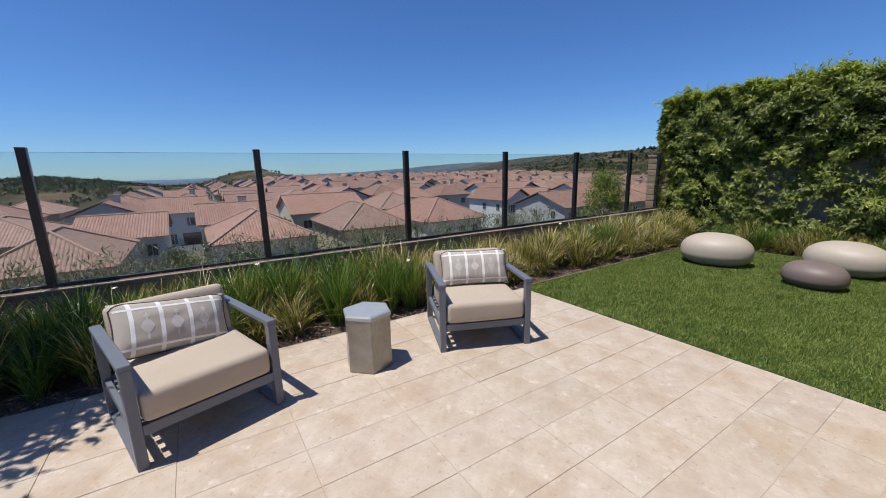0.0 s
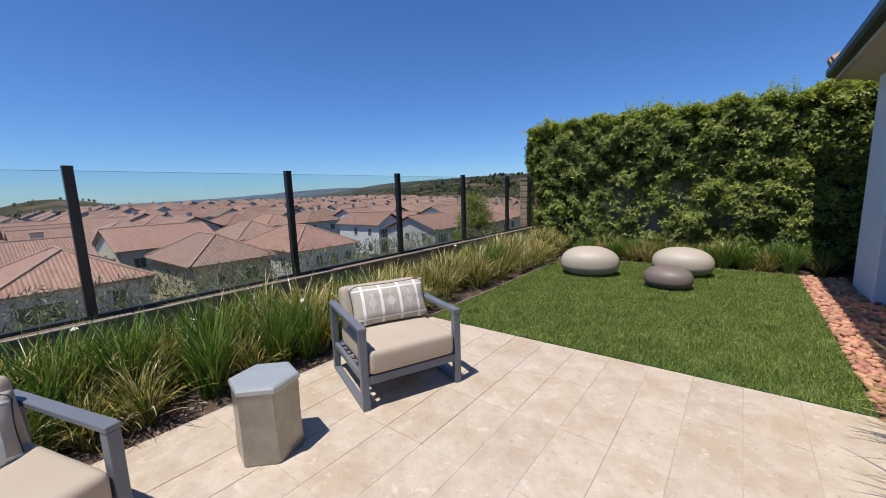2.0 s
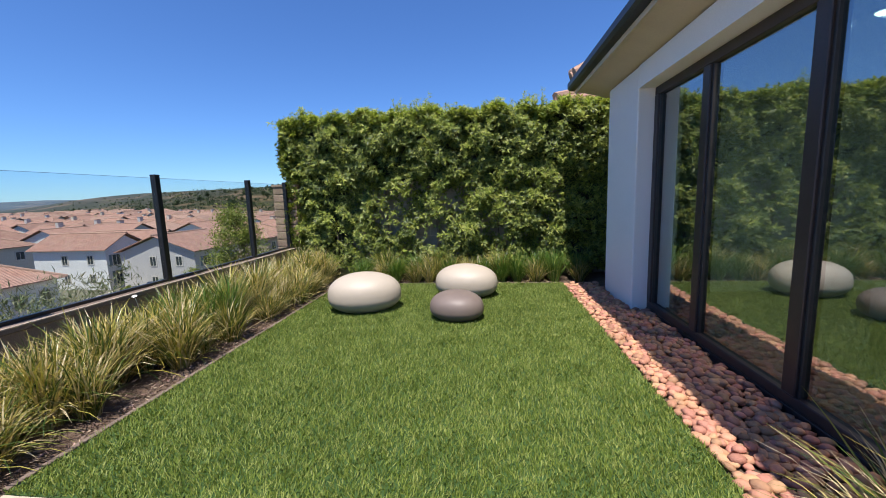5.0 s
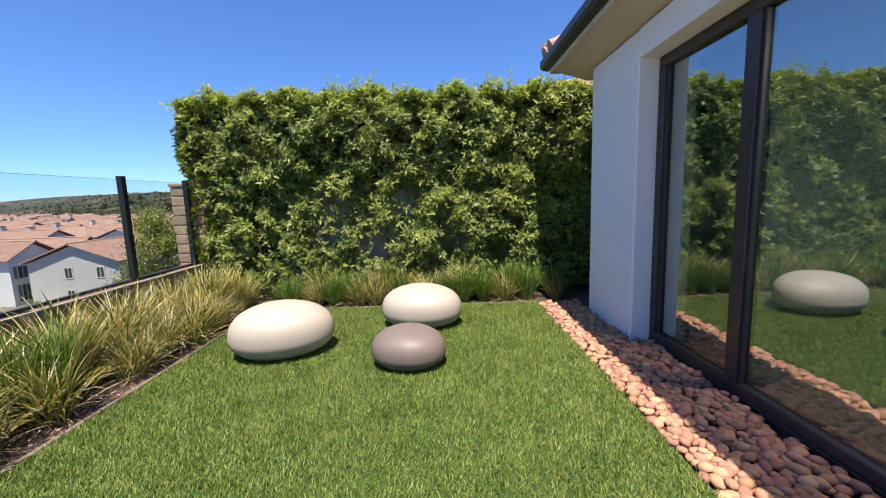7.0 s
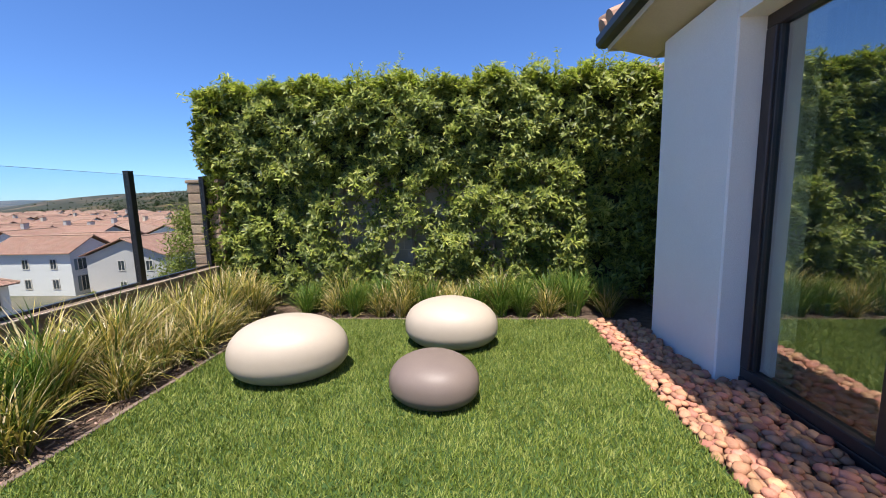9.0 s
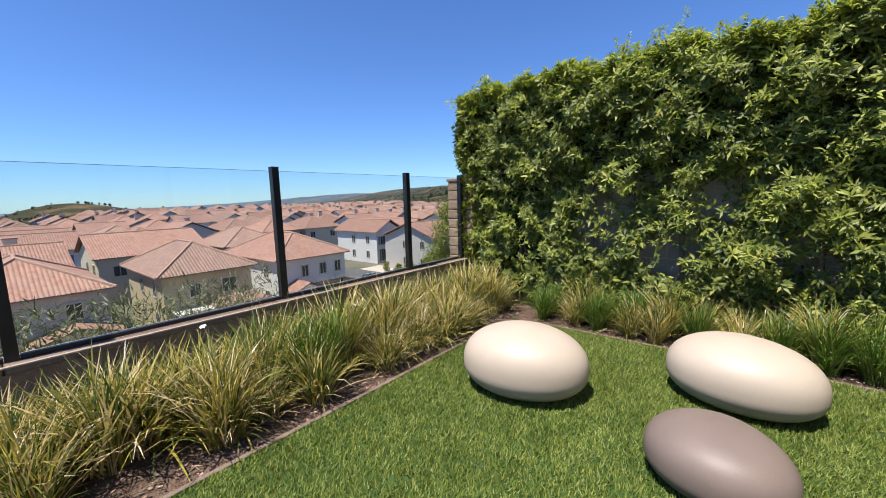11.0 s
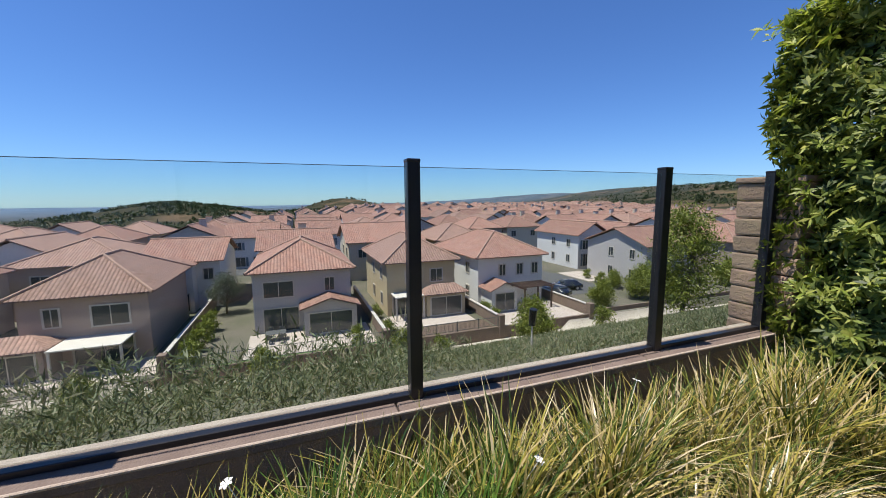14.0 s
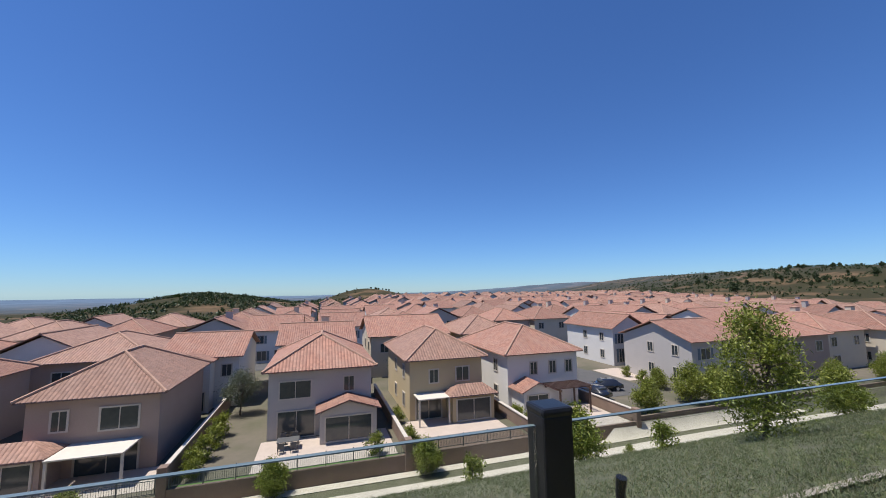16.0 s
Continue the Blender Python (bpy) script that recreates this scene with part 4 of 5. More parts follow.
CL = [clump_data("grass_clump", 265, h, m, s) for h, m, s in
      ((0.62, M_STRAP, 1.0), (0.70, M_STRAP, 0.9), (0.58, M_STRAP, 1.25), (0.66, M_STRAPG, 0.75), (0.60, M_STRAPG, 1.0), (0.55, M_STRAP, 1.4))]
LABEL = ["strap-leaved grass clump with green and straw-coloured blades in the soil bed"] * 3 + ["fresh green strap-leaved clump growing in the soil bed"] * 2 + ["drooping strap-leaved clump with many dry straw blades"]
for ob, lb in zip(CL, LABEL):
    tagged(ob, lb, "grass clump", "strap-leaved clumps")
placed = []
for j in range(52):
    for i in range(3):
        y = -3.2 + 0.232 * j + random.uniform(-0.1, 0.1)
        x = -3.90 + 0.265 * i + random.uniform(-0.07, 0.07)
        if y > 8.75 or (i == 2 and random.random() < 0.2):
            continue
        z = random.uniform(0.82, 1.12) * (1.0 if i < 2 else 0.85)
        dry = y > 6.6 or 3.4 < y < 4.6
        k = random.choice((0, 1, 2, 5, 5) if dry else (0, 1, 2, 3, 4, 2))
        placed.append((x, y, -0.03, z, k))
for j in range(13):
    for i in range(2):
        placed.append((-2.75 + 0.30 * j + random.uniform(-0.08, 0.08), 8.62 + 0.2 * i + random.uniform(-0.05, 0.05), -0.03, random.uniform(0.7, 0.95) * (1 - 0.1 * (i == 0)), random.choice((0, 2, 5, 3, 4))))
for x, y in ((0.86, 3.42), (0.98, 3.12), (0.82, 2.82), (1.0, 2.55), (0.85, 2.25), (0.98, 1.95), (0.98, 3.45)):
    placed.append((x, y, 0.0, random.uniform(0.9, 1.05), random.choice((0, 2, 5, 4))))
used = set()
for x, y, z, s, k in placed:
    m = pose(x, y, z, 0, 0, random.uniform(0, 360)) @ Matrix.Scale(s, 4)
    if k in used:
        copy_thing(CL[k], pose(0, 0, 0)).matrix_basis = m
    else:
        CL[k].matrix_basis = m
        used.add(k)


def flower(m):
    bm = bmesh.new()
    for k in range(6):
        a = k * math.tau / 6
        c, s = math.cos(a), math.sin(a)
        pts = [(0, 0, 0), (0.018 * c - 0.008 * s, 0.018 * s + 0.008 * c, 0.006), (0.026 * c, 0.026 * s, 0.003), (0.018 * c + 0.008 * s, 0.018 * s - 0.008 * c, 0.006)]
        bm.faces.new([bm.verts.new(p) for p in pts])
    tube([(0, 0, -0.25), (0.005, 0, -0.1), (0, 0, 0)], [0.002, 0.002, 0.002], 4, bm)
    ob = tagged(obj("flower", bm, M_PETAL), "small white iris flower among the strap leaves", "flower", "white flowers")
    ob.matrix_basis = m
    return ob


fl = flower(pose(-3.86, 5.35, 0.60, 20, 10))
for x, y, z in ((-3.7, 0.35, 0.58), (-3.9, 0.75, 0.66), (-3.6, 1.4, 0.6), (-3.85, 2.0, 0.63), (-3.5, 2.3, 0.55), (-3.8, 3.0, 0.6), (-3.65, 6.5, 0.58), (-3.9, 7.3, 0.66), (-3.9, -0.4, 0.62), (-3.5, -0.6, 0.57)):
    copy_thing(fl, pose(x, y, z - 0.06, random.uniform(-40, 40), random.uniform(-40, 40), random.uniform(0, 180)))


def mulch():
    n = 5200
    x = np.concatenate([rng.uniform(-4.0, -3.05, n // 2), rng.uniform(-3.32, -3.11, n // 4), rng.uniform(-3.0, 0.6, n // 8), rng.uniform(0.67, 1.1, n // 8)])
    y = np.concatenate([rng.uniform(-3, 8.9, n // 2), rng.uniform(-2, 8.6, n // 4), rng.uniform(8.4, 8.9, n // 8), rng.uniform(1.7, 3.6, n // 8)])
    m = len(x)
    base = np.stack([x, y, np.where(x > 0.65, 0.012, -0.025) + rng.uniform(0, 0.02, m)], 1)
    way = unit(rng.normal(size=(m, 3)) * np.array([1, 1, 0.25]))
    v, f = leaf_arrays(base, way, rng.uniform(0.02, 0.07, m), rng.uniform(0.006, 0.018, m))
    return tagged(quads("mulch_litter", v, f, M_CHIP), "dry wood chips and fallen straw on the soil", "mulch", kind="stuff")


mulch()


# ---- the clipped hedge ----
def hedge():
    f = thing("hedge", pose(0, 0, 0), "tall clipped evergreen hedge thinning out over a block wall", "hedge")
    x0, x1, y0, y1, z1 = -4.2, 6.5, 8.93, 9.9, 2.86

    def gap(x, z):
        g = 0.0
        for cx, cz, rx, rz in ((-2.35, 1.15, 0.42, 0.62), (-1.6, 0.75, 0.4, 0.3), (-0.5, 0.85, 0.35, 0.3), (-3.3, 0.75, 0.2, 0.3), (-1.2, 1.35, 0.25, 0.3)):
            g = np.maximum(g, 1 - ((x - cx) / rx) ** 2 - ((z - cz) / rz) ** 2)
        return g
    waves = [(rng.uniform(-1, 1), rng.uniform(-1, 1), rng.uniform(7, 20), rng.uniform(0, 6.3)) for _ in range(16)]

    def relief(x, z):
        return sum(0.22 / w * np.sin((x * a + z * b) * w + ph) for a, b, w, ph in waves) * 1.2

    def rosettes(centre, axis, per, length, width, open_out):
        """Stars of narrow leaves round an axis, each leaf turned face-up to it."""
        n = len(centre)
        ax = np.repeat(unit(axis), per, 0)
        r = rng.normal(size=(n * per, 3))
        out = unit(r - ax * (r * ax).sum(1, keepdims=True))
        way = unit(out * open_out + ax * rng.uniform(0.15, 0.8, n * per)[:, None])
        side = unit(np.cross(ax, way))
        nor = np.cross(way, side)
        size = np.repeat(rng.uniform(0.75, 1.25, n), per) * rng.uniform(0.75, 1.15, n * per)
        ln, wd = (length * size)[:, None], (width * size)[:, None]
        base = np.repeat(centre, per, 0) + ax * rng.uniform(-0.03, 0.03, n * per)[:, None]
        mid = base + way * ln * 0.45 + nor * ln * 0.03
        tip = base + way * ln - ax * ln * 0.15
        v = np.stack([base, mid + side * wd / 2, tip, mid - side * wd / 2], 1).reshape(-1, 3)
        return v, np.arange(4 * n * per).reshape(-1, 4)

    def face(n, deep, thin):
        """Places on the front of the hedge, gathered on boughs, fewer where it has thinned out."""
        x = rng.uniform(x0, x1 - 1.5, n)
        z = 0.1 + (z1 - 0.1) * rng.uniform(0, 1, n) ** 0.85
        m = 1100
        bx, bz, bd = rng.uniform(x0, x1 - 1.5, m), 0.1 + (z1 - 0.1) * rng.uniform(0, 1, m) ** 0.85, rng.uniform(-0.11, 0.10, m)
        k = rng.integers(0, m, n)
        on = rng.uniform(0, 1, n) < 0.75
        x = np.where(on, bx[k] + rng.normal(0, 0.075, n), x)
        z = np.where(on, np.clip(bz[k] + rng.normal(0, 0.06, n), 0.05, z1), z)
        y = y0 + 0.12 - relief(x, z) + np.where(on, bd[k] + rng.normal(0, 0.03, n), 0.08 + rng.exponential(0.07, n)) + deep
        keep = rng.uniform(0, 1, n) > np.clip(gap(x, z) * 1.6, 0, thin)
        keep &= ~((relief(x + 3, z) < -0.06) & (rng.uniform(0, 1, n) < 0.5))
        c = np.stack([x, y, z], 1)[keep]
        return c, np.stack([rng.normal(0, 0.4, len(c)), -np.ones(len(c)), rng.normal(0.55, 0.4, len(c))], 1)

    c1, o1 = face(14000, 0.0, 0.80)
    c2, o2 = face(9000, 0.14, 0.93)
    n2 = 6500
    x = rng.uniform(x0, x1, n2)
    y = rng.uniform(y0, y1, n2)
    z = z1 + 0.06 * np.sin(x * 5) * np.sin(y * 6) + 0.05 * np.sin(x * 11.0) + rng.normal(-0.02, 0.05, n2)
    c3 = np.stack([x, y, z], 1)
    o3 = np.stack([rng.normal(0, 0.4, n2), rng.normal(-0.3, 0.4, n2), np.ones(n2)], 1)
    n3 = 3000
    y = rng.uniform(y0, y1, n3)
    z = rng.uniform(0.1, z1, n3)
    x = x0 + 0.06 * np.sin(z * 5) + rng.exponential(0.09, n3) - 0.18 * (z / 3) + 0.06
    c4 = np.stack([x, y, z], 1)
    o4 = np.stack([-np.ones(n3), rng.normal(0, 0.5, n3), rng.normal(0.4, 0.4, n3)], 1)
    c, o = np.concatenate([c1, c2, c3, c4]), np.concatenate([o1, o2, o3, o4])
    fresh = rng.uniform(0, 1, len(c)) < np.clip(0.16 + 0.42 * (relief(c[:, 0] + 7, c[:, 2]) > 0.02) * (c[:, 2] > 0.8) + 0.45 * (c[:, 2] > z1 - 0.3), 0, 0.85)
    fresh[len(c1):len(c1) + len(c2)] = False
    v, q = rosettes(c[~fresh], o[~fresh], 8, 0.088, 0.023, 1.0)
    tagged(quads("foliage", v, q, M_HEDGE, f), kind="stuff")
    v, q = rosettes(c[fresh], o[fresh], 9, 0.085, 0.020, 0.9)
    tagged(quads("new_growth", v, q, M_SHOOT, f), kind="stuff")
    # loose shoots that have outgrown the last clipping
    sx, sy = rng.uniform(x0 + 0.1, x1 - 1, 380), rng.uniform(y0, y1 - 0.3, 380)
    sh = np.where(np.sin(sx * 2.7) + 0.6 * np.sin(sx * 6.1 + 1) > 0.5, rng.uniform(0.10, 0.30, 380), rng.uniform(0.04, 0.15, 380))
    lean = rng.normal(0, 0.18, (380, 2))
    pts, axes = [], []
    for k in range(7):
        t = k / 6
        pts.append(np.stack([sx + lean[:, 0] * sh * t, sy + lean[:, 1] * sh * t, z1 - 0.02 + sh * t], 1))
        axes.append(np.stack([lean[:, 0], lean[:, 1], np.ones(380)], 1))
    v, q = rosettes(np.concatenate(pts), np.concatenate(axes), 6, 0.062, 0.014, 0.7)
    tagged(quads("shoot_growth", v, q, M_SHOOT, f), kind="stuff")
    for k in range(16):
        x = -3.9 + 0.48 * k + random.uniform(-0.1, 0.1)
        pts = [(x, 9.28, -0.05), (x + random.uniform(-0.06, 0.06), 9.26, 0.7), (x + random.uniform(-0.1, 0.1), 9.3, 1.5), (x + random.uniform(-0.15, 0.15), 9.35, 2.5)]
        part("trunk", tube(pts, [0.035, 0.03, 0.022, 0.01], 7), M_BARK, f, "grey stem", True)
    # solid dark blocks added behind the leaves in place of the hedge's shaded depth
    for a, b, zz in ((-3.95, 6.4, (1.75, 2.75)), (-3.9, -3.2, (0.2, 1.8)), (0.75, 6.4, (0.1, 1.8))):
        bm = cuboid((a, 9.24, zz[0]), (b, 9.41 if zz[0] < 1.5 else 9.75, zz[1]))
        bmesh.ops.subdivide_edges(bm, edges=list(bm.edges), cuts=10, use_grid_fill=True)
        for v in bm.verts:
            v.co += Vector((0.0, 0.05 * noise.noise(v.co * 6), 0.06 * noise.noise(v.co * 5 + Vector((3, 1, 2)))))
        part("dark_core", bm, M_CORE, f, "dark filler block for the shaded inside of the hedge")
    return f


hedge()


# ---- shade tree beside the patio, behind the first view ----
def leaf_tree(name, m, height, crown_r, crown_z, mat, label, clumps=60, per=60, leaf=0.09, leafw=0.04, trunk_r=0.06, squash=1.0, group="", seed=1):
    r = random.Random(seed)
    f = thing(name, m, label, "tree", group)
    lean = (r.uniform(-0.15, 0.15), r.uniform(-0.15, 0.15))
    pts = [(lean[0] * t * height * 0.5, lean[1] * t * height * 0.5, t * height * 0.8 - 0.1 * (t == 0)) for t in (0, 0.3, 0.6, 1)]
    part("trunk", tube(pts, [trunk_r, trunk_r * 0.8, trunk_r * 0.55, trunk_r * 0.2], 8), M_BARK, f, smooth=True)
    cs = []
    for k in range(clumps):
        a, u = r.uniform(0, math.tau), r.uniform(-1, 1)
        rad = crown_r * r.uniform(0.35, 1.0) * (1 - 0.35 * max(0, u))
        q = math.sqrt(max(0, 1 - u * u))
        cs.append((rad * q * math.cos(a), rad * q * math.sin(a), crown_z + u * crown_r * squash * r.uniform(0.6, 1.05)))
    bm = bmesh.new()
    for c in cs[::4]:
        t = r.uniform(0.35, 0.75)
        s = Vector((lean[0] * t * height * 0.5, lean[1] * t * height * 0.5, t * height * 0.8))
        e = Vector(c)
        tube([s, (s + e) / 2 + Vector((0, 0, 0.05 * height)), e], [trunk_r * 0.35, trunk_r * 0.22, trunk_r * 0.08], 5, bm)
    part("limbs", bm, M_BARK, f, smooth=True)
    cs = np.array(cs)
    n = len(cs) * per
    pos = np.repeat(cs, per, 0) + rng.normal(size=(n, 3)) * crown_r * 0.17
    way = unit(rng.normal(size=(n, 3)) + np.array([0, 0, 0.35]))
    v, q = leaf_arrays(pos, way, leaf * rng.uniform(0.6, 1.3, n), leafw * rng.uniform(0.7, 1.3, n))
    tagged(quads("crown", v, q, mat, f), kind="stuff")
    return f


leaf_tree("tree", pose(-3.3, -2.1, -0.03), 3.0, 1.0, 2.35, M_TREE, "small leafy tree in the soil bed", 90, 120, 0.10, 0.055, 0.045, 0.7, seed=4)


# ---- the country: one sheet from the bank to the horizon ----
def land_height(x, y):
    """Bank, path, town shelf, valley, hills and plain, for x from the fence outwards (negative)."""
    x, y = np.asarray(x, float), np.asarray(y, float)
    bank = 0.30 - 0.475 * (-x - 4.6) + 0.65 * np.sin(np.pi * np.clip((-x - 4.6) / 26.5, 0, 1))
    h = np.maximum(bank, -12.55)
    town = -11.5 + 0.012 * np.clip(-x - 120, 0, 400) * np.clip((y + 20) / 60, 0, 1)
    h = np.where(x < -35.55, town, h)
    drop = np.clip((-x - 420) / 900, 0, 1)
    left = np.clip((-y - 35) / 60, 0, 1) * np.clip((-x - 130) / 80, 0, 1)
    h = h - np.where(x < -36, 34 * drop + 6 * left * (1 - drop), 0)
    far = x < -60

    def hill(cx, cy, top, sx, sy):
        return top * np.exp(-((x - cx) / sx) ** 2 - ((y - cy) / sy) ** 2)
    add = hill(-491, -96, 17, 150, 55) + hill(-470, -150, 6, 130, 50) + hill(-760, 95, 27, 160, 75)
    add = add + hill(-420, 800, 24, 420, 190) + hill(-200, 740, 16, 260, 170) + hill(-900, 900, 42, 420, 260) + hill(-1700, 1350, 75, 700, 420) + hill(-2500, 900, 28, 500, 900)
    add = add + 1.5 * np.sin(x / 37.0 + 1.3 * np.sin(y / 29.0)) * np.clip(-x / 400 - 0.6, 0, 1)
    return h + np.where(far, add, 0)


def country():
    xs = np.concatenate([np.arange(-4.62, -40, -1.0), np.arange(-40, -200, -10.0), np.arange(-200, -1000, -20.0), np.arange(-1000, -4900, -130.0)])
    xs = np.sort(np.concatenate([xs, [-35.54, -35.56]]))[::-1]
    ys = np.concatenate([np.arange(-4900, -500, 220.0), np.arange(-500, -40, 20.0), np.arange(-40, 90, 2.5), np.arange(90, 1200, 20.0), np.arange(1200, 4900, 185.0)])
    X, Y = np.meshgrid(xs, ys, indexing="ij")
    Z = land_height(X, Y)
    nx, ny = X.shape
    v = np.stack([X, Y, Z], -1).reshape(-1, 3)
    i = np.arange(nx * ny).reshape(nx, ny)
    q = np.stack([i[:-1, :-1], i[:-1, 1:], i[1:, 1:], i[1:, :-1]], -1).reshape(-1, 4)[:, ::-1]
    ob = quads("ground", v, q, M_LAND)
    ob.data.materials.append(M_LOT)
    ob.data.materials.append(M_SLOPE)
    cx = v[q].mean(1)
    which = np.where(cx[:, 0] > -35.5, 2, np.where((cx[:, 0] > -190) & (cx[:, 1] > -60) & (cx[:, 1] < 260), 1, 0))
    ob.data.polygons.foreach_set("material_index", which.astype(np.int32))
    return tagged(ob, kind="structure")


country()
structure("ground_east", cuboid((-3.9, -60, -1.6), (60, 60, -0.31)), M_SLOPE)
structure("ground_under_bank", cuboid((-4.6, -60, -3.0), (-3.9, 60, -0.35)), M_SLOPE)


def strip(name, x0, x1, y0, y1, lift, mat, nx=4, ny=60, wander=0.0):
    """A ribbon of paving that follows the land."""
    X, Y = np.meshgrid(np.linspace(x0, x1, nx), np.linspace(y0, y1, ny), indexing="ij")
    X = X + wander * np.sin(Y / 9.0)
    Z = land_height(X, Y) + lift
    v = np.stack([X, Y, Z], -1).reshape(-1, 3)
    i = np.arange(nx * ny).reshape(nx, ny)
    q = np.stack([i[:-1, :-1], i[:-1, 1:], i[1:, 1:], i[1:, :-1]], -1).reshape(-1, 4)
    if x1 > x0:
        q = q[:, ::-1]
    ob = quads(name, v, q, mat)
    return tagged(ob, kind="structure")


strip("pavement_path", -33.6, -31.6, -40, 130, 0.06, M_PATH, 4, 120, 0.25)
strip("pavement_apron", -35.5, -34.6, -40, 60, 0.05, M_PATH, 3, 80, 0.1)
strip("pavement_drain", -7.2, -6.95, 9.0, 16.0, 0.06, M_CAP, 3, 20)
strip("road", -58, -44, 39.5, 48.5, 0.03, M_ROAD, 8, 8)
strip("road_far", -186, -58, 41, 48, 0.03, M_ROAD, 30, 6)
for rx in (-82, -128, -174):
    strip("road_cross", rx - 4, rx + 4, -30, 150, 0.05, M_ROAD, 4, 60)


def bank_cover():
    n = 105000
    x = -4.9 - 25.5 * rng.uniform(0, 1, n) ** 1.5
    y = 5 + (x + 3.5) * 0.0 + rng.uniform(-1, 1, n) * (14 - 1.4 * (x + 4.9))
    bare = (np.sin(x * 1.3 + y * 0.31) * np.sin(y * 0.8 - x * 0.4) > 0.75) | ((x > -5.5) & (y > 7.7) & (y < 9.4))
    x, y = x[~bare], y[~bare]
    z = land_height(x, y)
    c = np.stack([x, y, z + rng.uniform(0.0, 1.0, len(x)) * (0.10 + 0.48 * np.exp((x + 4.9) / 2.2) * (y < 7.3))], 1)
    o = np.stack([rng.normal(0, 0.5, len(x)), rng.normal(0, 0.5, len(x)), np.ones(len(x))], 1)
    v, q = sprays(c, unit(o), 5, 0.088, 0.011, 0.9)
    return tagged(quads("bank_planting", v, q, M_COVER), "grey-green low shrubs covering the bank below the fence", "shrubs", kind="stuff")


bank_cover()


# ---- houses ----
def gable_roof(bm, x0, x1, y0, y1, z, rise, along, fascia=0.12):
    """A gable roof; along: the axis of its ridge."""
    def p(x, y, h):
        return bm.verts.new((x, y, h))
    if along == "x":
        c = (y0 + y1) / 2
        ends = [[p(x, y0, z), p(x, y0, z + fascia), p(x, c, z + fascia + rise), p(x, y1, z + fascia), p(x, y1, z), p(x, c, z + rise)] for x in (x0, x1)]
    else:
        c = (x0 + x1) / 2
        ends = [[p(x0, y, z), p(x0, y, z + fascia), p(c, y, z + fascia + rise), p(x1, y, z + fascia), p(x1, y, z), p(c, y, z + rise)] for y in (y0, y1)]
    for k in range(6):
        bm.faces.new((ends[0][k], ends[0][(k + 1) % 6], ends[1][(k + 1) % 6], ends[1][k]))
    bm.faces.new(ends[0][::-1])
    bm.faces.new(ends[1])
    bmesh.ops.recalc_face_normals(bm, faces=bm.faces)


def house_window(f, x, y, z, w, h, side="x", shutter=False, sill=True):
    """A window on a wall: x or y names the axis that the wall faces; the wall's plane goes through (x, y)."""
    def bx(a0, a1, z0, z1, d0, d1):
        return cuboid((x + d0, y + a0, z0), (x + d1, y + a1, z1)) if side == "x" else cuboid((x + a0, y - d1, z0), (x + a1, y - d0, z1))
    bm = bmesh.new()
    for a0, a1, z0, z1 in ((-0.14, 0, z - 0.12, z + h + 0.12), (w, w + 0.14, z - 0.12, z + h + 0.12), (0, w, z - 0.12, z), (0, w, z + h, z + h + 0.12), (w / 2 - 0.03, w / 2 + 0.03, z, z + h)):
        one = bx(a0, a1, z0, z1, 0.0, 0.07)
        tmp = bpy.data.meshes.new("tmp"); one.to_mesh(tmp); one.free(); bm.from_mesh(tmp); bpy.data.meshes.remove(tmp)
    win = part("window", bm, M_TRIM, f)
    part("pane", bx(0, w, z, z + h, 0.003, 0.03), M_HWIN, win)
    if shutter:
        for a in (-0.55, w + 0.15):
            part("shutter", bx(a, a + 0.4, z - 0.05, z + h + 0.05, 0.0, 0.06), M_SHUT, win)


def ridge_caps(hips, f):
    bm = bmesh.new()
    for a, b in hips:
        if (b - a).length > 0.3:
            tube([a + Vector((0, 0, 0.03)), b + Vector((0, 0, 0.03))], [0.13, 0.13], 6, bm)
    part("ridge_tiles", bm, M_RIDGE, f, "rounded clay ridge tiles")


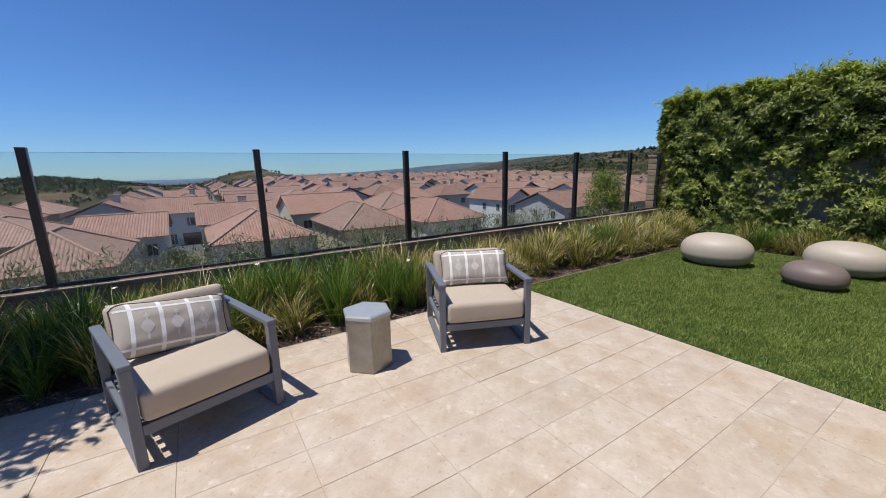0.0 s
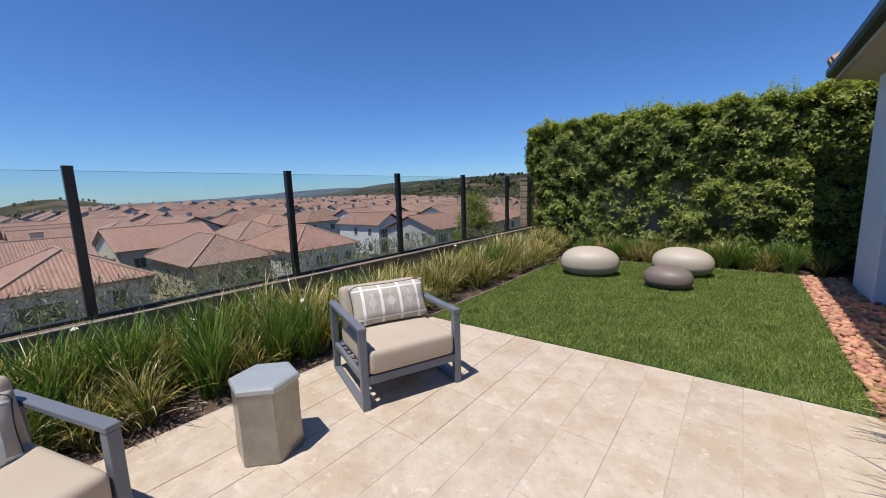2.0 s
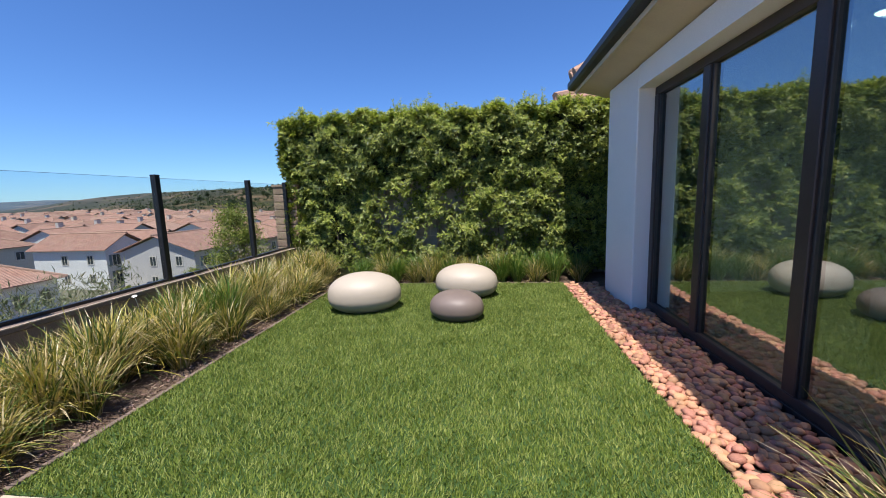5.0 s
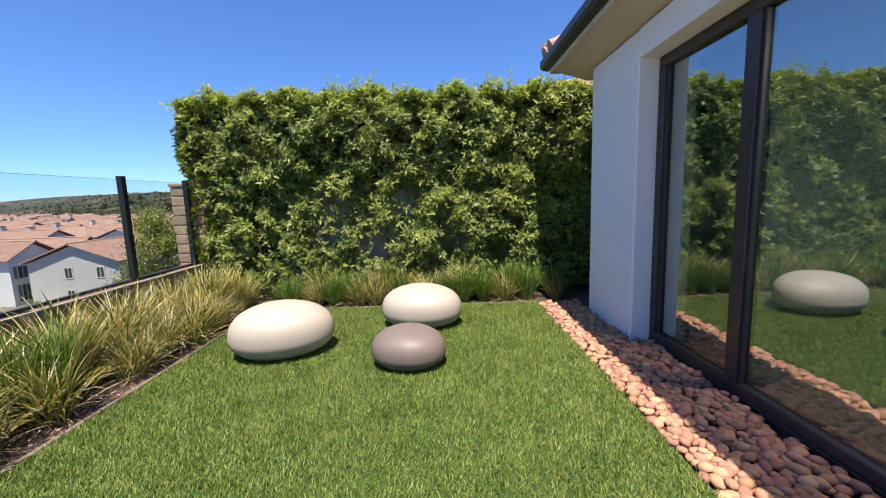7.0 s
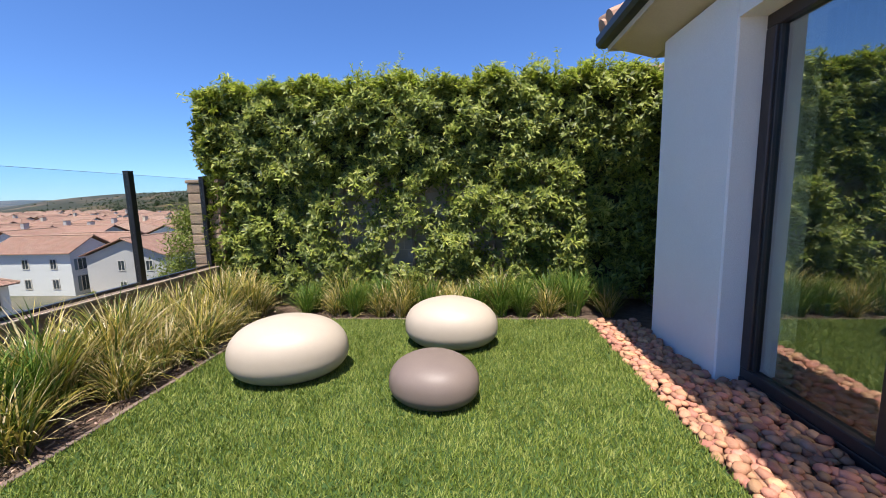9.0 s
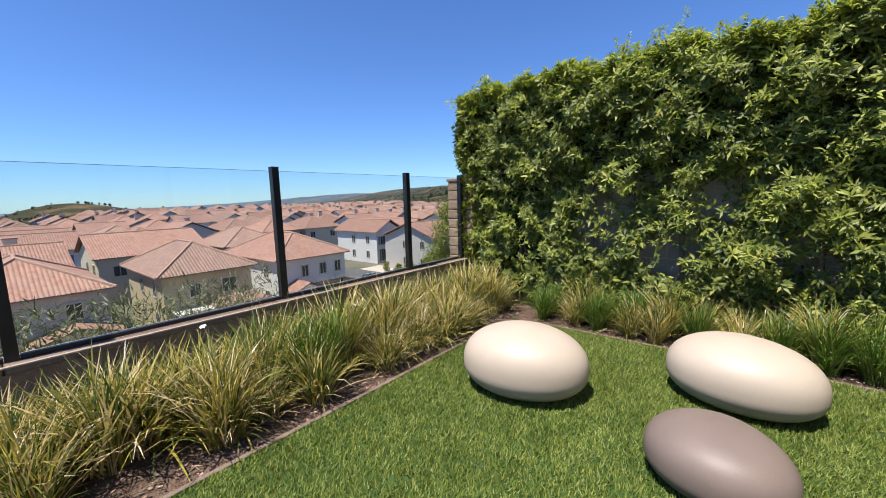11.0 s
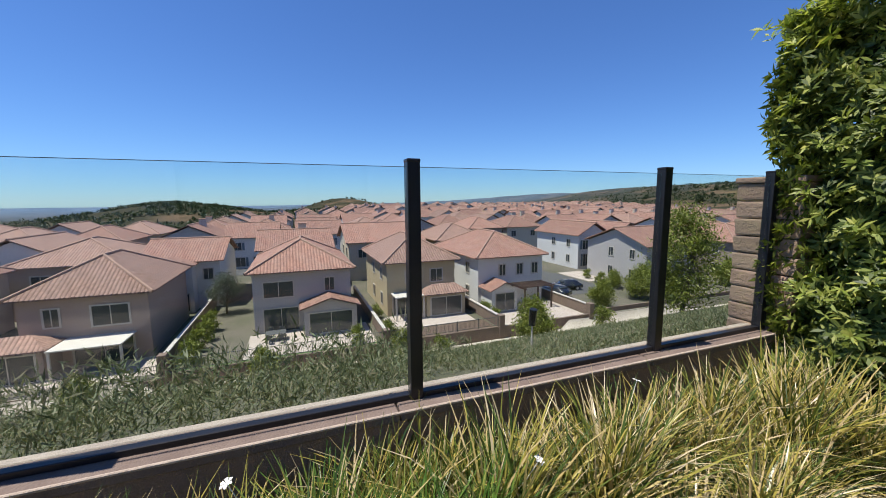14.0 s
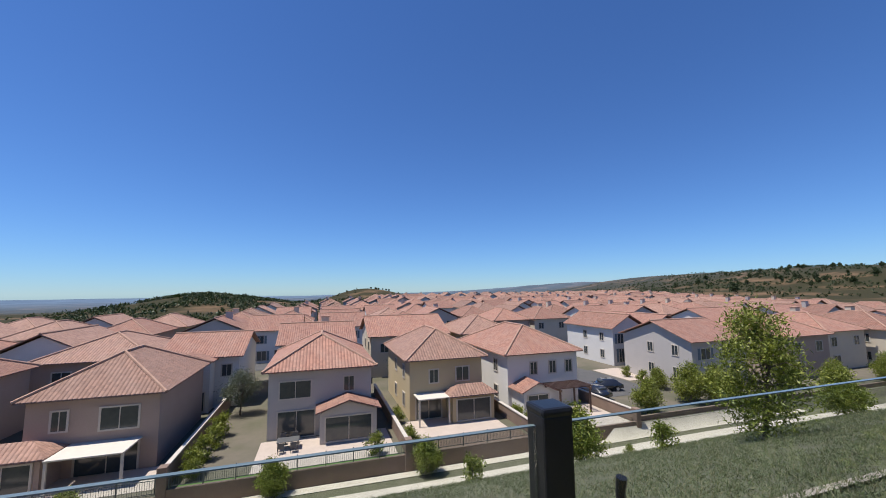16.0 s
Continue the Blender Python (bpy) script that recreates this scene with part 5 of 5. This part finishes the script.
def house(m, w, d, wall, roof, label, h=6.1, rise=2.6, kind_roof="hip", ext=None, windows=(), awning=None, garage=False, shutter=False, group="", side_windows=True, chimney=False):
    """The front lies in the plane x = 0 and looks along +x; the house reaches back to x = -d and from y = 0 to y = w."""
    f = thing("house", m, label, "house", group)
    o = 0.55
    part("wall", cuboid((-d, 0, -0.6), (0, w, h)), wall, f)
    bm = bmesh.new()
    if kind_roof == "hip":
        hips = hip_roof(bm, -d - o, o, -o, w + o, h, rise)
    else:
        gable_roof(bm, -d - o, o, -o, w + o, h, rise, kind_roof)
        if kind_roof == "x":
            hips = [(Vector((-d - o, w / 2, h + rise + 0.12)), Vector((o, w / 2, h + rise + 0.12)))]
        else:
            hips = [(Vector((-d / 2, -o, h + rise + 0.12)), Vector((-d / 2, w + o, h + rise + 0.12)))]
    r = part("roof", bm, roof, f, "weathered clay barrel-tile roof")
    ridge_caps(hips, f)
    if kind_roof in "xy":
        # gable ends
        ends = ((0.0, -0.2), (-d, -d + 0.2)) if kind_roof == "x" else ((0, 0.2), (w, w - 0.2))
        for a, b in ends:
            bm = bmesh.new()
            if kind_roof == "x":
                tri = [[bm.verts.new((e, 0, h)), bm.verts.new((e, w, h)), bm.verts.new((e, w / 2, h + rise * w / (w + 2 * o)))] for e in (a, b)]
            else:
                tri = [[bm.verts.new((0, e, h)), bm.verts.new((-d, e, h)), bm.verts.new((-d / 2, e, h + rise * d / (d + 2 * o)))] for e in (a, b)]
            for k in range(3):
                bm.faces.new((tri[0][k], tri[0][(k + 1) % 3], tri[1][(k + 1) % 3], tri[1][k]))
            bm.faces.new(tri[0][::-1]); bm.faces.new(tri[1])
            bmesh.ops.recalc_face_normals(bm, faces=bm.faces)
            part("gable", bm, wall, f)
    for y, z, ww, hh in windows:
        house_window(f, 0.0, y, z, ww, hh, "x", shutter)
    if side_windows:
        for x in (-d * 0.25, -d * 0.6):
            for z in (0.9, 3.9):
                house_window(f, x, 0.0, z, 0.9, 1.3, "y")
    for k in range(3):
        a = -d * (0.3 + 0.15 * k)
        part("roof_vent", tube([(a, w * 0.3, h + rise * 0.45), (a, w * 0.3, h + rise * 0.45 + 0.45)], [0.07, 0.07], 6), M_IRON, f)
    if chimney:
        c = part("chimney", cuboid((-d * 0.6, w * 0.55, h + 0.5), (-d * 0.6 + 0.9, w * 0.55 + 1.2, h + rise + 0.9), 0.03), wall, f)
        part("chimney_cap", cuboid((-d * 0.6 - 0.1, w * 0.55 - 0.1, h + rise + 0.9), (-d * 0.6 + 1.0, w * 0.55 + 1.3, h + rise + 1.05), 0.03), M_RIDGE, c)
    if ext:
        y0, y1, dep, hh, kr = ext
        e = part("extension", cuboid((0.0, y0, -0.6), (dep, y1, hh)), wall, f)
        bm = bmesh.new()
        if kr == "hip":
            hip_roof(bm, -0.02, dep + 0.4, y0 - 0.4, y1 + 0.4, hh, 0.9)
        else:
            gable_roof(bm, 0.003, dep + 0.4, y0 - 0.4, y1 + 0.4, hh, 0.95, "x")
            t = bmesh.new()
            tri = [[t.verts.new((q, y0, hh)), t.verts.new((q, y1, hh)), t.verts.new((q, (y0 + y1) / 2, hh + 0.95 * (y1 - y0) / (y1 - y0 + 0.8)))] for q in (dep, dep - 0.15)]
            for k in range(3):
                t.faces.new((tri[0][k], tri[0][(k + 1) % 3], tri[1][(k + 1) % 3], tri[1][k]))
            t.faces.new(tri[0][::-1]); t.faces.new(tri[1])
            bmesh.ops.recalc_face_normals(t, faces=t.faces)
            part("gable", t, wall, e)
        part("roof", bm, roof, e)
        house_window(e, dep, y0 + 0.5, 0.25, y1 - y0 - 1.0, 2.0)
    if awning:
        y0, y1, dep, hh = awning
        a = part("awning", cuboid((0.0, y0, hh), (dep, y1, hh + 0.12), 0.02), M_AWN, f, "cream patio cover")
        for y in (y0 + 0.1, y1 - 0.1):
            part("post", cuboid((dep - 0.25, y - 0.08, -0.1), (dep - 0.1, y + 0.08, hh)), M_AWN, a)
        house_window(f, 0.0, y0 + 0.3, 0.1, y1 - y0 - 0.6, 2.2)
    if garage:
        part("garage_door", cuboid((0.0, w * 0.5, 0.0), (0.06, w * 0.5 + 4.2, 2.3), 0.02), M_DOOR, f, "dark panelled garage door")
    part("door", cuboid((-d - 0.06, w * 0.3, 0), (-d, w * 0.3 + 1.1, 2.2), 0.01), M_DOOR, f)
    return f


Z0 = -11.5
W2, WO, WW, WR, WC = M_WALLS
R0, R1, R2 = M_ROOFS
house(pose(-43.2, 1.4, Z0), 9.4, 13, W2, R0, "grey stucco two-storey house with a hipped clay-tile roof", 6.05, 2.7, "hip", (4.6, 9.6, 2.6, 2.7, "x"),
      ((1.0, 3.6, 2.7, 1.5), (6.8, 3.9, 0.9, 1.3), (0.9, 0.1, 3.2, 2.3)))
house(pose(-44.0, 14.9, Z0), 8.2, 13, WO, R1, "ochre stucco two-storey house with awning and small tiled annex", 6.05, 2.7, "hip", (4.0, 8.6, 2.2, 2.6, "hip"),
      ((2.2, 3.7, 0.9, 1.3), (5.2, 3.7, 1.4, 1.4)), (0.4, 3.7, 2.4, 2.6))
house(pose(-43.4, 26.0, Z0), 9.2, 14, WW, R2, "white stucco two-storey house with a hipped clay-tile roof", 6.05, 2.7, "hip", (0.4, 3.8, 2.8, 2.6, "x"),
      ((2.9, 3.8, 0.8, 1.3), (5.4, 3.8, 0.8, 1.3), (7.6, 3.8, 0.8, 1.3)))
house(pose(-40.6, -14.6, Z0 - 0.2), 8.4, 12.0, WR, R1, "rose-brown stucco two-storey house with patio cover", 5.85, 2.7, "hip", (-1.6, 2.4, 2.4, 2.5, "hip"),
      ((1.6, 3.6, 0.9, 1.4), (4.6, 3.4, 2.4, 1.6)), (2.9, 7.4, 3.2, 2.5))
house(pose(-59.5, 54.8, Z0 + 0.2), 7.0, 13, WW, R0, "white two-storey house with dark shutters and a garage", 6.1, 2.3, "x", None,
      ((1.0, 3.6, 1.2, 1.6), (4.6, 3.7, 0.9, 1.3), (1.2, 0.4, 1.0, 2.2)), shutter=True)
house(pose(-58.5, 62.0, Z0 + 0.2), 7.6, 14, WW, R2, "white gabled house with a dark garage door", 5.9, 2.3, "x", None,
      ((1.2, 3.6, 1.1, 1.4), (4.2, 3.6, 1.1, 1.4)), garage=True, shutter=True)
house(pose(-43.0, 53.0, Z0 + 0.2), 10.0, 12, W2, R2, "grey two-storey house with a gabled clay roof", 5.9, 2.4, "y", None,
      ((1.6, 3.6, 1.6, 1.4), (5.4, 3.6, 2.2, 1.5), (6.6, 0.3, 1.2, 2.2)), shutter=True)
house(pose(-57.8, -24.0, Z0), 11.0, 13, WR, R1, "rose stucco house with a broad hipped clay roof", 5.9, 2.6, "hip", None, ((2, 3.6, 1.6, 1.3), (7, 3.6, 1.6, 1.3)))
house(pose(-56.5, -11.6, Z0), 8.2, 13, WW, R0, "white stucco house with a red gabled clay roof", 5.8, 2.3, "y", (1.0, 5.6, 2.0, 5.6, "x"), ((6.4, 3.6, 1.0, 1.3),))
house(pose(-62.5, 0.6, Z0), 10.0, 12, WC, R2, "cream stucco house with a gabled clay roof", 6.0, 2.5, "y", None, ((2, 3.6, 1.4, 1.3), (7, 3.6, 1.4, 1.3)), chimney=True)
house(pose(-65.5, 13.6, Z0), 12.5, 13, WC, R0, "cream stucco house with a long gabled clay roof", 6.2, 2.8, "y", None, ((1.5, 3.8, 1.3, 1.3), (8.5, 3.8, 1.3, 1.3)))
house(pose(-64.0, 28.5, Z0), 9.0, 12, WO, R1, "ochre stucco house with a hipped clay roof", 6.1, 2.6, "hip", None, ((1.5, 3.8, 1.3, 1.3), (5.5, 3.8, 1.3, 1.3)))

# the rest of the town: a few kinds, set along the streets
KINDS = []
for k, (w, d, wall, roof, kr, lab) in enumerate((
        (10.0, 13, WC, R0, "hip", "cream stucco house with a hipped clay roof"), (9.0, 12, WW, R2, "y", "white stucco house with a gabled clay roof"),
        (9.5, 13, WO, R1, "hip", "ochre stucco house with a hipped clay roof"), (10.5, 12, W2, R2, "x", "grey stucco house with a gabled clay roof"),
        (9.0, 13, WR, R0, "hip", "rose stucco house with a hipped clay roof"), (9.5, 12, WW, R1, "x", "white stucco house with a gabled clay roof and shutters"))):
    KINDS.append(house(pose(-104 - 0.1 * k, -6 + 12.5 * k, float(land_height(-104, -6 + 12.5 * k))), w, d, wall, roof, lab, 6.0, 2.6, kr, None,
                       ((1.2, 3.7, 1.3, 1.4), (w - 3.0, 3.7, 1.3, 1.4), (1.4, 0.5, 1.6, 1.7)), None, k % 2 == 1, k in (1, 5), "houses along the far streets", True, k in (0, 3)))
r = random.Random(11)
for row, x in enumerate((-43, -64, -86.5, -104, -126, -146, -168, -188, -212, -236, -262, -290, -320)):
    for j in range(-5, 24):
        y = -6 + 12.7 * j + r.uniform(-1.2, 1.2)
        if x > -50 and (y > -30 and y < 66):
            continue
        if x > -80 and x < -50 and -26 < y < 72:
            continue
        if x == -104 and -8 < y < 68:
            continue
        if 38 < y + 5 < 50 and x > -186 and x < -50:
            continue
        if y < -22 and x < -110 or y < 6 and x < -190 or y < 40 and x < -240 or y > 120 + (-x) * 0.6:
            continue
        if y > 66 and x > -50 and r.random() < 0.2:
            continue
        k = r.randrange(6)
        xx = x + r.uniform(-1.5, 1.5)
        z = float(land_height(xx - 6, y + 5))
        m = pose(xx, y, z)
        if row % 2:
            m = m @ pose(-12, 10, 0, 0, 0, 180)
        copy_thing(KINDS[k], m)

# neighbour's house behind the hedge
house(pose(2.4, 17.0, -0.3, 0, 0, -90), 14, 10, WC, R0, "neighbouring house with a clay-tile roof behind the hedge", 4.9, 2.0, "hip", None, (), side_windows=False)


# ---- the yards below the bank ----
def retaining_wall():
    bm = bmesh.new()
    structure("wall_retaining", cuboid((-35.75, -4.2, -13.0), (-35.5, 36.0, -11.25)), M_RET)
    structure("wall_retaining_south", cuboid((-35.75, -40, -13.0), (-35.5, -4.2, -11.6)), M_RET)
    structure("wall_retaining_north", cuboid((-36.2, 36.0, -13.0), (-35.95, 100.0, -11.0)), M_RET)
    for y, x1, z in ((-4.2, -72, -10.0), (12.9, -56, -10.3), (24.8, -58, -10.3), (36.3, -50, -10.3)):
        structure("wall_side", cuboid((x1, y - 0.1, -12.5), (-36.0, y + 0.1, z)), M_RET)
        structure("trim_wall_cap", cuboid((x1, y - 0.16, z), (-35.9, y + 0.16, z + 0.09)), M_TRIM)
        structure("wall_pier", cuboid((-36.1, y - 0.3, -13.0), (-35.4, y + 0.3, z + 0.25), 0.03), M_RET)


retaining_wall()
for a, b, c, d, mt, nm in ((-42.9, -36.6, 1.0, 12.2, M_PAVE, "pavement_terrace"), (-43.8, -39.0, 14.2, 23.6, M_PAVE, "pavement_patio_ochre"), (-40.5, -36.4, -17, -5, M_PAVE, "pavement_patio_rose"),
                          (-38.9, -36.2, 14.0, 24.4, M_SOIL, "soil_yard"), (-36.5, -36.0, -3.6, 12.2, M_FIELD, "lawn_strip"), (-43.0, -36.2, 25.5, 36, M_PAVE, "pavement_white_house"), (-58, -50, 49, 54, M_PAVE, "pavement_drive")):
    structure(nm, cuboid((a, c, -11.7), (b, d, -11.46)), mt)


def iron_fence(m, length, label):
    f = thing("iron_fence", m, label, "fence", "yard fences")
    for z in (0.15, 1.0):
        part("rail", cuboid((-0.02, 0, z), (0.02, length, z + 0.04)), M_IRON, f)
    n = int(length / 2.0)
    for k in range(n + 1):
        part("post", cuboid((-0.035, k * length / n - 0.035, 0), (0.035, k * length / n + 0.035, 1.12)), M_IRON, f)
    bm = bmesh.new()
    for k in range(int(length / 0.14)):
        cuboid((-0.009, k * 0.14, 0.15), (0.009, k * 0.14 + 0.018, 1.05), 0, bm)
    tagged(part("pickets", bm, M_IRON, f), kind="stuff")


iron_fence(pose(-35.62, -3.8, -11.25), 16.4, "thin dark iron picket fence on the yard wall")
iron_fence(pose(-35.62, 13.2, -11.25), 11.2, "thin dark iron picket fence above the bare yard")
iron_fence(pose(-35.62, -22.0, -11.6), 17.4, "thin iron picket fence on the lower yard wall")


def patio_set(m):
    f = thing("outdoor_table", m, "dark outdoor table on the terrace", "table")
    part("tabletop", cuboid((-0.6, -0.9, 0.7), (0.6, 0.9, 0.75), 0.01), M_IRON, f)
    for x in (-0.5, 0.5):
        for y in (-0.8, 0.8):
            part("leg", cuboid((x - 0.03, y - 0.03, 0), (x + 0.03, y + 0.03, 0.7)), M_IRON, f)
    for k, (dx, dy, a) in enumerate(((1.0, 0.5, 90), (1.0, -0.5, 90), (-1.0, 0.5, -90), (-1.0, -0.5, -90))):
        c = thing("outdoor_chair", m @ pose(dx, dy, 0, 0, 0, a), "dark outdoor chair beside the terrace table", "chair", "terrace chairs")
        part("seat", cuboid((-0.25, -0.25, 0.42), (0.25, 0.25, 0.47), 0.01), M_IRON, c)
        part("backrest", cuboid((-0.25, -0.27, 0.47), (0.25, -0.23, 0.9), 0.01), M_IRON, c)
        for x in (-0.22, 0.22):
            for y in (-0.22, 0.22):
                part("leg", cuboid((x - 0.02, y - 0.02, 0), (x + 0.02, y + 0.02, 0.42)), M_IRON, c)


patio_set(pose(-40.8, 3.4, -11.46))


def pergola(m):
    f = thing("pergola", m, "dark slatted pergola on the white house terrace", "pergola")
    for x in (0.1, 2.9):
        for y in (0.1, 3.9):
            part("post", cuboid((x - 0.08, y - 0.08, 0), (x + 0.08, y + 0.08, 2.5)), M_DOOR, f)
    for y in (0.1, 3.9):
        part("beam", cuboid((-0.2, y - 0.06, 2.5), (3.2, y + 0.06, 2.7)), M_DOOR, f)
    for k in range(9):
        part("slat", cuboid((0.1 + 0.34 * k, -0.3, 2.7), (0.2 + 0.34 * k, 4.3, 2.82)), M_DOOR, f)


pergola(pose(-43.0, 30.4, -11.46))


def car(m):
    f = thing("car", m, "dark parked car on the street", "car")
    bm = bmesh.new()
    prof = [(-2.2, 0.35), (-2.25, 0.75), (-1.6, 0.92), (-0.9, 0.98), (-0.3, 1.42), (1.2, 1.45), (1.9, 1.0), (2.2, 0.9), (2.25, 0.4)]
    ends = [[bm.verts.new((x, y * (0.82 if z > 1.2 else 1.0), z)) for x, z in prof] for y in (-0.88, 0.88)]
    n = len(prof)
    for k in range(n):
        bm.faces.new((ends[0][k], ends[0][(k + 1) % n], ends[1][(k + 1) % n], ends[1][k]))
    bm.faces.new(ends[0][::-1]); bm.faces.new(ends[1])
    bmesh.ops.recalc_face_normals(bm, faces=bm.faces)
    bmesh.ops.bevel(bm, geom=list(bm.edges), offset=0.06, segments=2, affect='EDGES')
    part("body", bm, M_CARP, f, "glossy dark bodywork", True)
    part("windscreen", cuboid((-0.75, -0.66, 1.06), (1.6, 0.66, 1.40), 0.1), M_HWIN, f)
    for x in (-1.4, 1.4):
        for y in (-0.8, 0.8):
            w = part("wheel", tube([(x, y - 0.1, 0.33), (x, y + 0.1, 0.33)], [0.33, 0.33], 18), M_TYRE, f)
            part("rim", tube([(x, y - 0.11, 0.33), (x, y + 0.11, 0.33)], [0.2, 0.2], 14), M_TRIM, w)
    return f


cr = car(pose(-47.0, 42.0, float(land_height(-47, 42)) + 0.03, 0, 0, 75))
copy_thing(cr, pose(-45.0, 38.6, -11.47, 0, 0, 10))


# ---- trees and shrubs on the bank and in the town ----
def on_land(x, y, dz=0.0, turn=0):
    return pose(x, y, float(land_height(x, y)) + dz, 0, 0, turn)


leaf_tree("tree", on_land(-13.5, 20.7), 4.6, 1.5, 2.4, M_TREE, "bushy young evergreen tree on the bank", 95, 90, 0.17, 0.05, 0.09, 1.5, "bank trees", 2)
young = leaf_tree("tree", on_land(-24.2, 20.9), 3.6, 1.45, 1.8, M_TREE, "bushy young tree beside the walking path", 80, 80, 0.22, 0.07, 0.07, 1.0, "bank trees", 3)
for k, (x, y, s) in enumerate(((-35.0, 2.8, 0.75), (-34.7, 14.2, 0.8), (-37.5, 39.5, 1.05), (-39.0, 47.5, 1.3), (-38.0, 50.5, 1.2), (-20, 38, 0.9), (-34.9, -9, 0.7), (-40, 66, 1.2), (-38, 72, 1.0), (-36, 80, 1.2), (-45, 49.2, 0.8))):
    copy_thing(young, pose(0, 0, 0)).matrix_basis = on_land(x, y, 0, 70 * k) @ Matrix.Scale(s, 4)
shrub = leaf_tree("shrub", on_land(-17.6, 20.4), 1.1, 0.6, 0.6, M_TREE, "small upright shrub on the bank", 24, 50, 0.16, 0.05, 0.03, 0.9, "bank shrubs", 5)
for k, (x, y, s) in enumerate(((-21.2, 12.7, 1.0), (-38.2, -3.2, 1.5), (-40.4, -3.0, 1.6), (-43, -2.8, 1.6), (-46, -2.8, 1.7), (-37.0, 10.5, 1.4), (-38.0, 13.6, 1.3), (-40.5, 25.4, 1.3), (-38, 25.3, 1.2), (-48, 49.5, 1.5), (-52, 50.5, 1.3), (-37.2, -2.8, 1.2), (-30, 30, 0.8), (-44, 13.6, 1.3))):
    copy_thing(shrub, pose(0, 0, 0)).matrix_basis = on_land(x, y, 0, 50 * k) @ Matrix.Scale(s, 4)
olive = leaf_tree("tree", on_land(-52.5, -2.4), 5.0, 1.9, 3.1, M_SILVER, "silvery olive tree between the houses", 70, 80, 0.22, 0.06, 0.1, 0.9, "garden trees", 6)
dark = leaf_tree("tree", on_land(-330, 470), 11, 5.0, 7.5, M_TREED, "dark evergreen tree on the ridge", 50, 40, 1.3, 0.6, 0.25, 0.9, "ridge trees", 8)
r = random.Random(5)
for k in range(34):
    x, y = -60 - r.uniform(0, 200), r.uniform(-30, 190)
    copy_thing(olive, pose(0, 0, 0)).matrix_basis = on_land(x, y, 0, r.uniform(0, 360)) @ Matrix.Scale(r.uniform(0.6, 1.1), 4)
for k in range(120):
    if k < 60:
        x, y = r.uniform(-520, -180), r.uniform(560, 760)
    elif k < 95:
        x, y = -491 + r.gauss(0, 60), -96 + r.gauss(0, 40)
    else:
        x, y = -760 + r.gauss(0, 60), 95 + r.gauss(0, 50)
    copy_thing(dark, pose(0, 0, 0)).matrix_basis = on_land(x, y, -0.5, r.uniform(0, 360)) @ Matrix.Scale(r.uniform(0.5, 1.1) * (0.32 if k >= 60 else 0.6), 4)


def far_scrub():
    """Bushes scattered over the near hills, as clumps."""
    n = 5600
    x = np.concatenate([-491 + rng.normal(0, 110, n // 2), -420 + rng.normal(0, 170, n // 2)])
    y = np.concatenate([-100 + rng.normal(0, 60, n // 2), 640 + rng.normal(0, 120, n // 2)])
    keep = (x < -200) & (np.sin(x / 23.0) * np.sin(y / 17.0) > -0.35)
    x, y = x[keep], y[keep]
    c = np.stack([x, y, land_height(x, y) + 0.8], 1)
    v, q = sprays(c, unit(np.stack([rng.normal(0, 0.6, len(x)), rng.normal(0, 0.6, len(x)), np.ones(len(x))], 1)), 12, 1.9, 1.0, 1.2)
    return tagged(quads("hill_scrub", v, q, M_TREED), "dark scrub scattered over the dry hills", "scrub", kind="stuff")


far_scrub()


def garden_light(m):
    f = thing("bank_light", m, "small black stake light on the bank", "light")
    part("stake", tube([(0, 0, -0.1), (0, 0, 0.45)], [0.015, 0.015], 8), M_TRIM, f, "pale riser")
    part("head", tube([(0, 0, 0.42), (0, 0, 0.5), (0.03, 0, 0.68)], [0.05, 0.05, 0.06], 10), M_BLACK, f, "black lamp head")


garden_light(on_land(-7.2, 8.9))
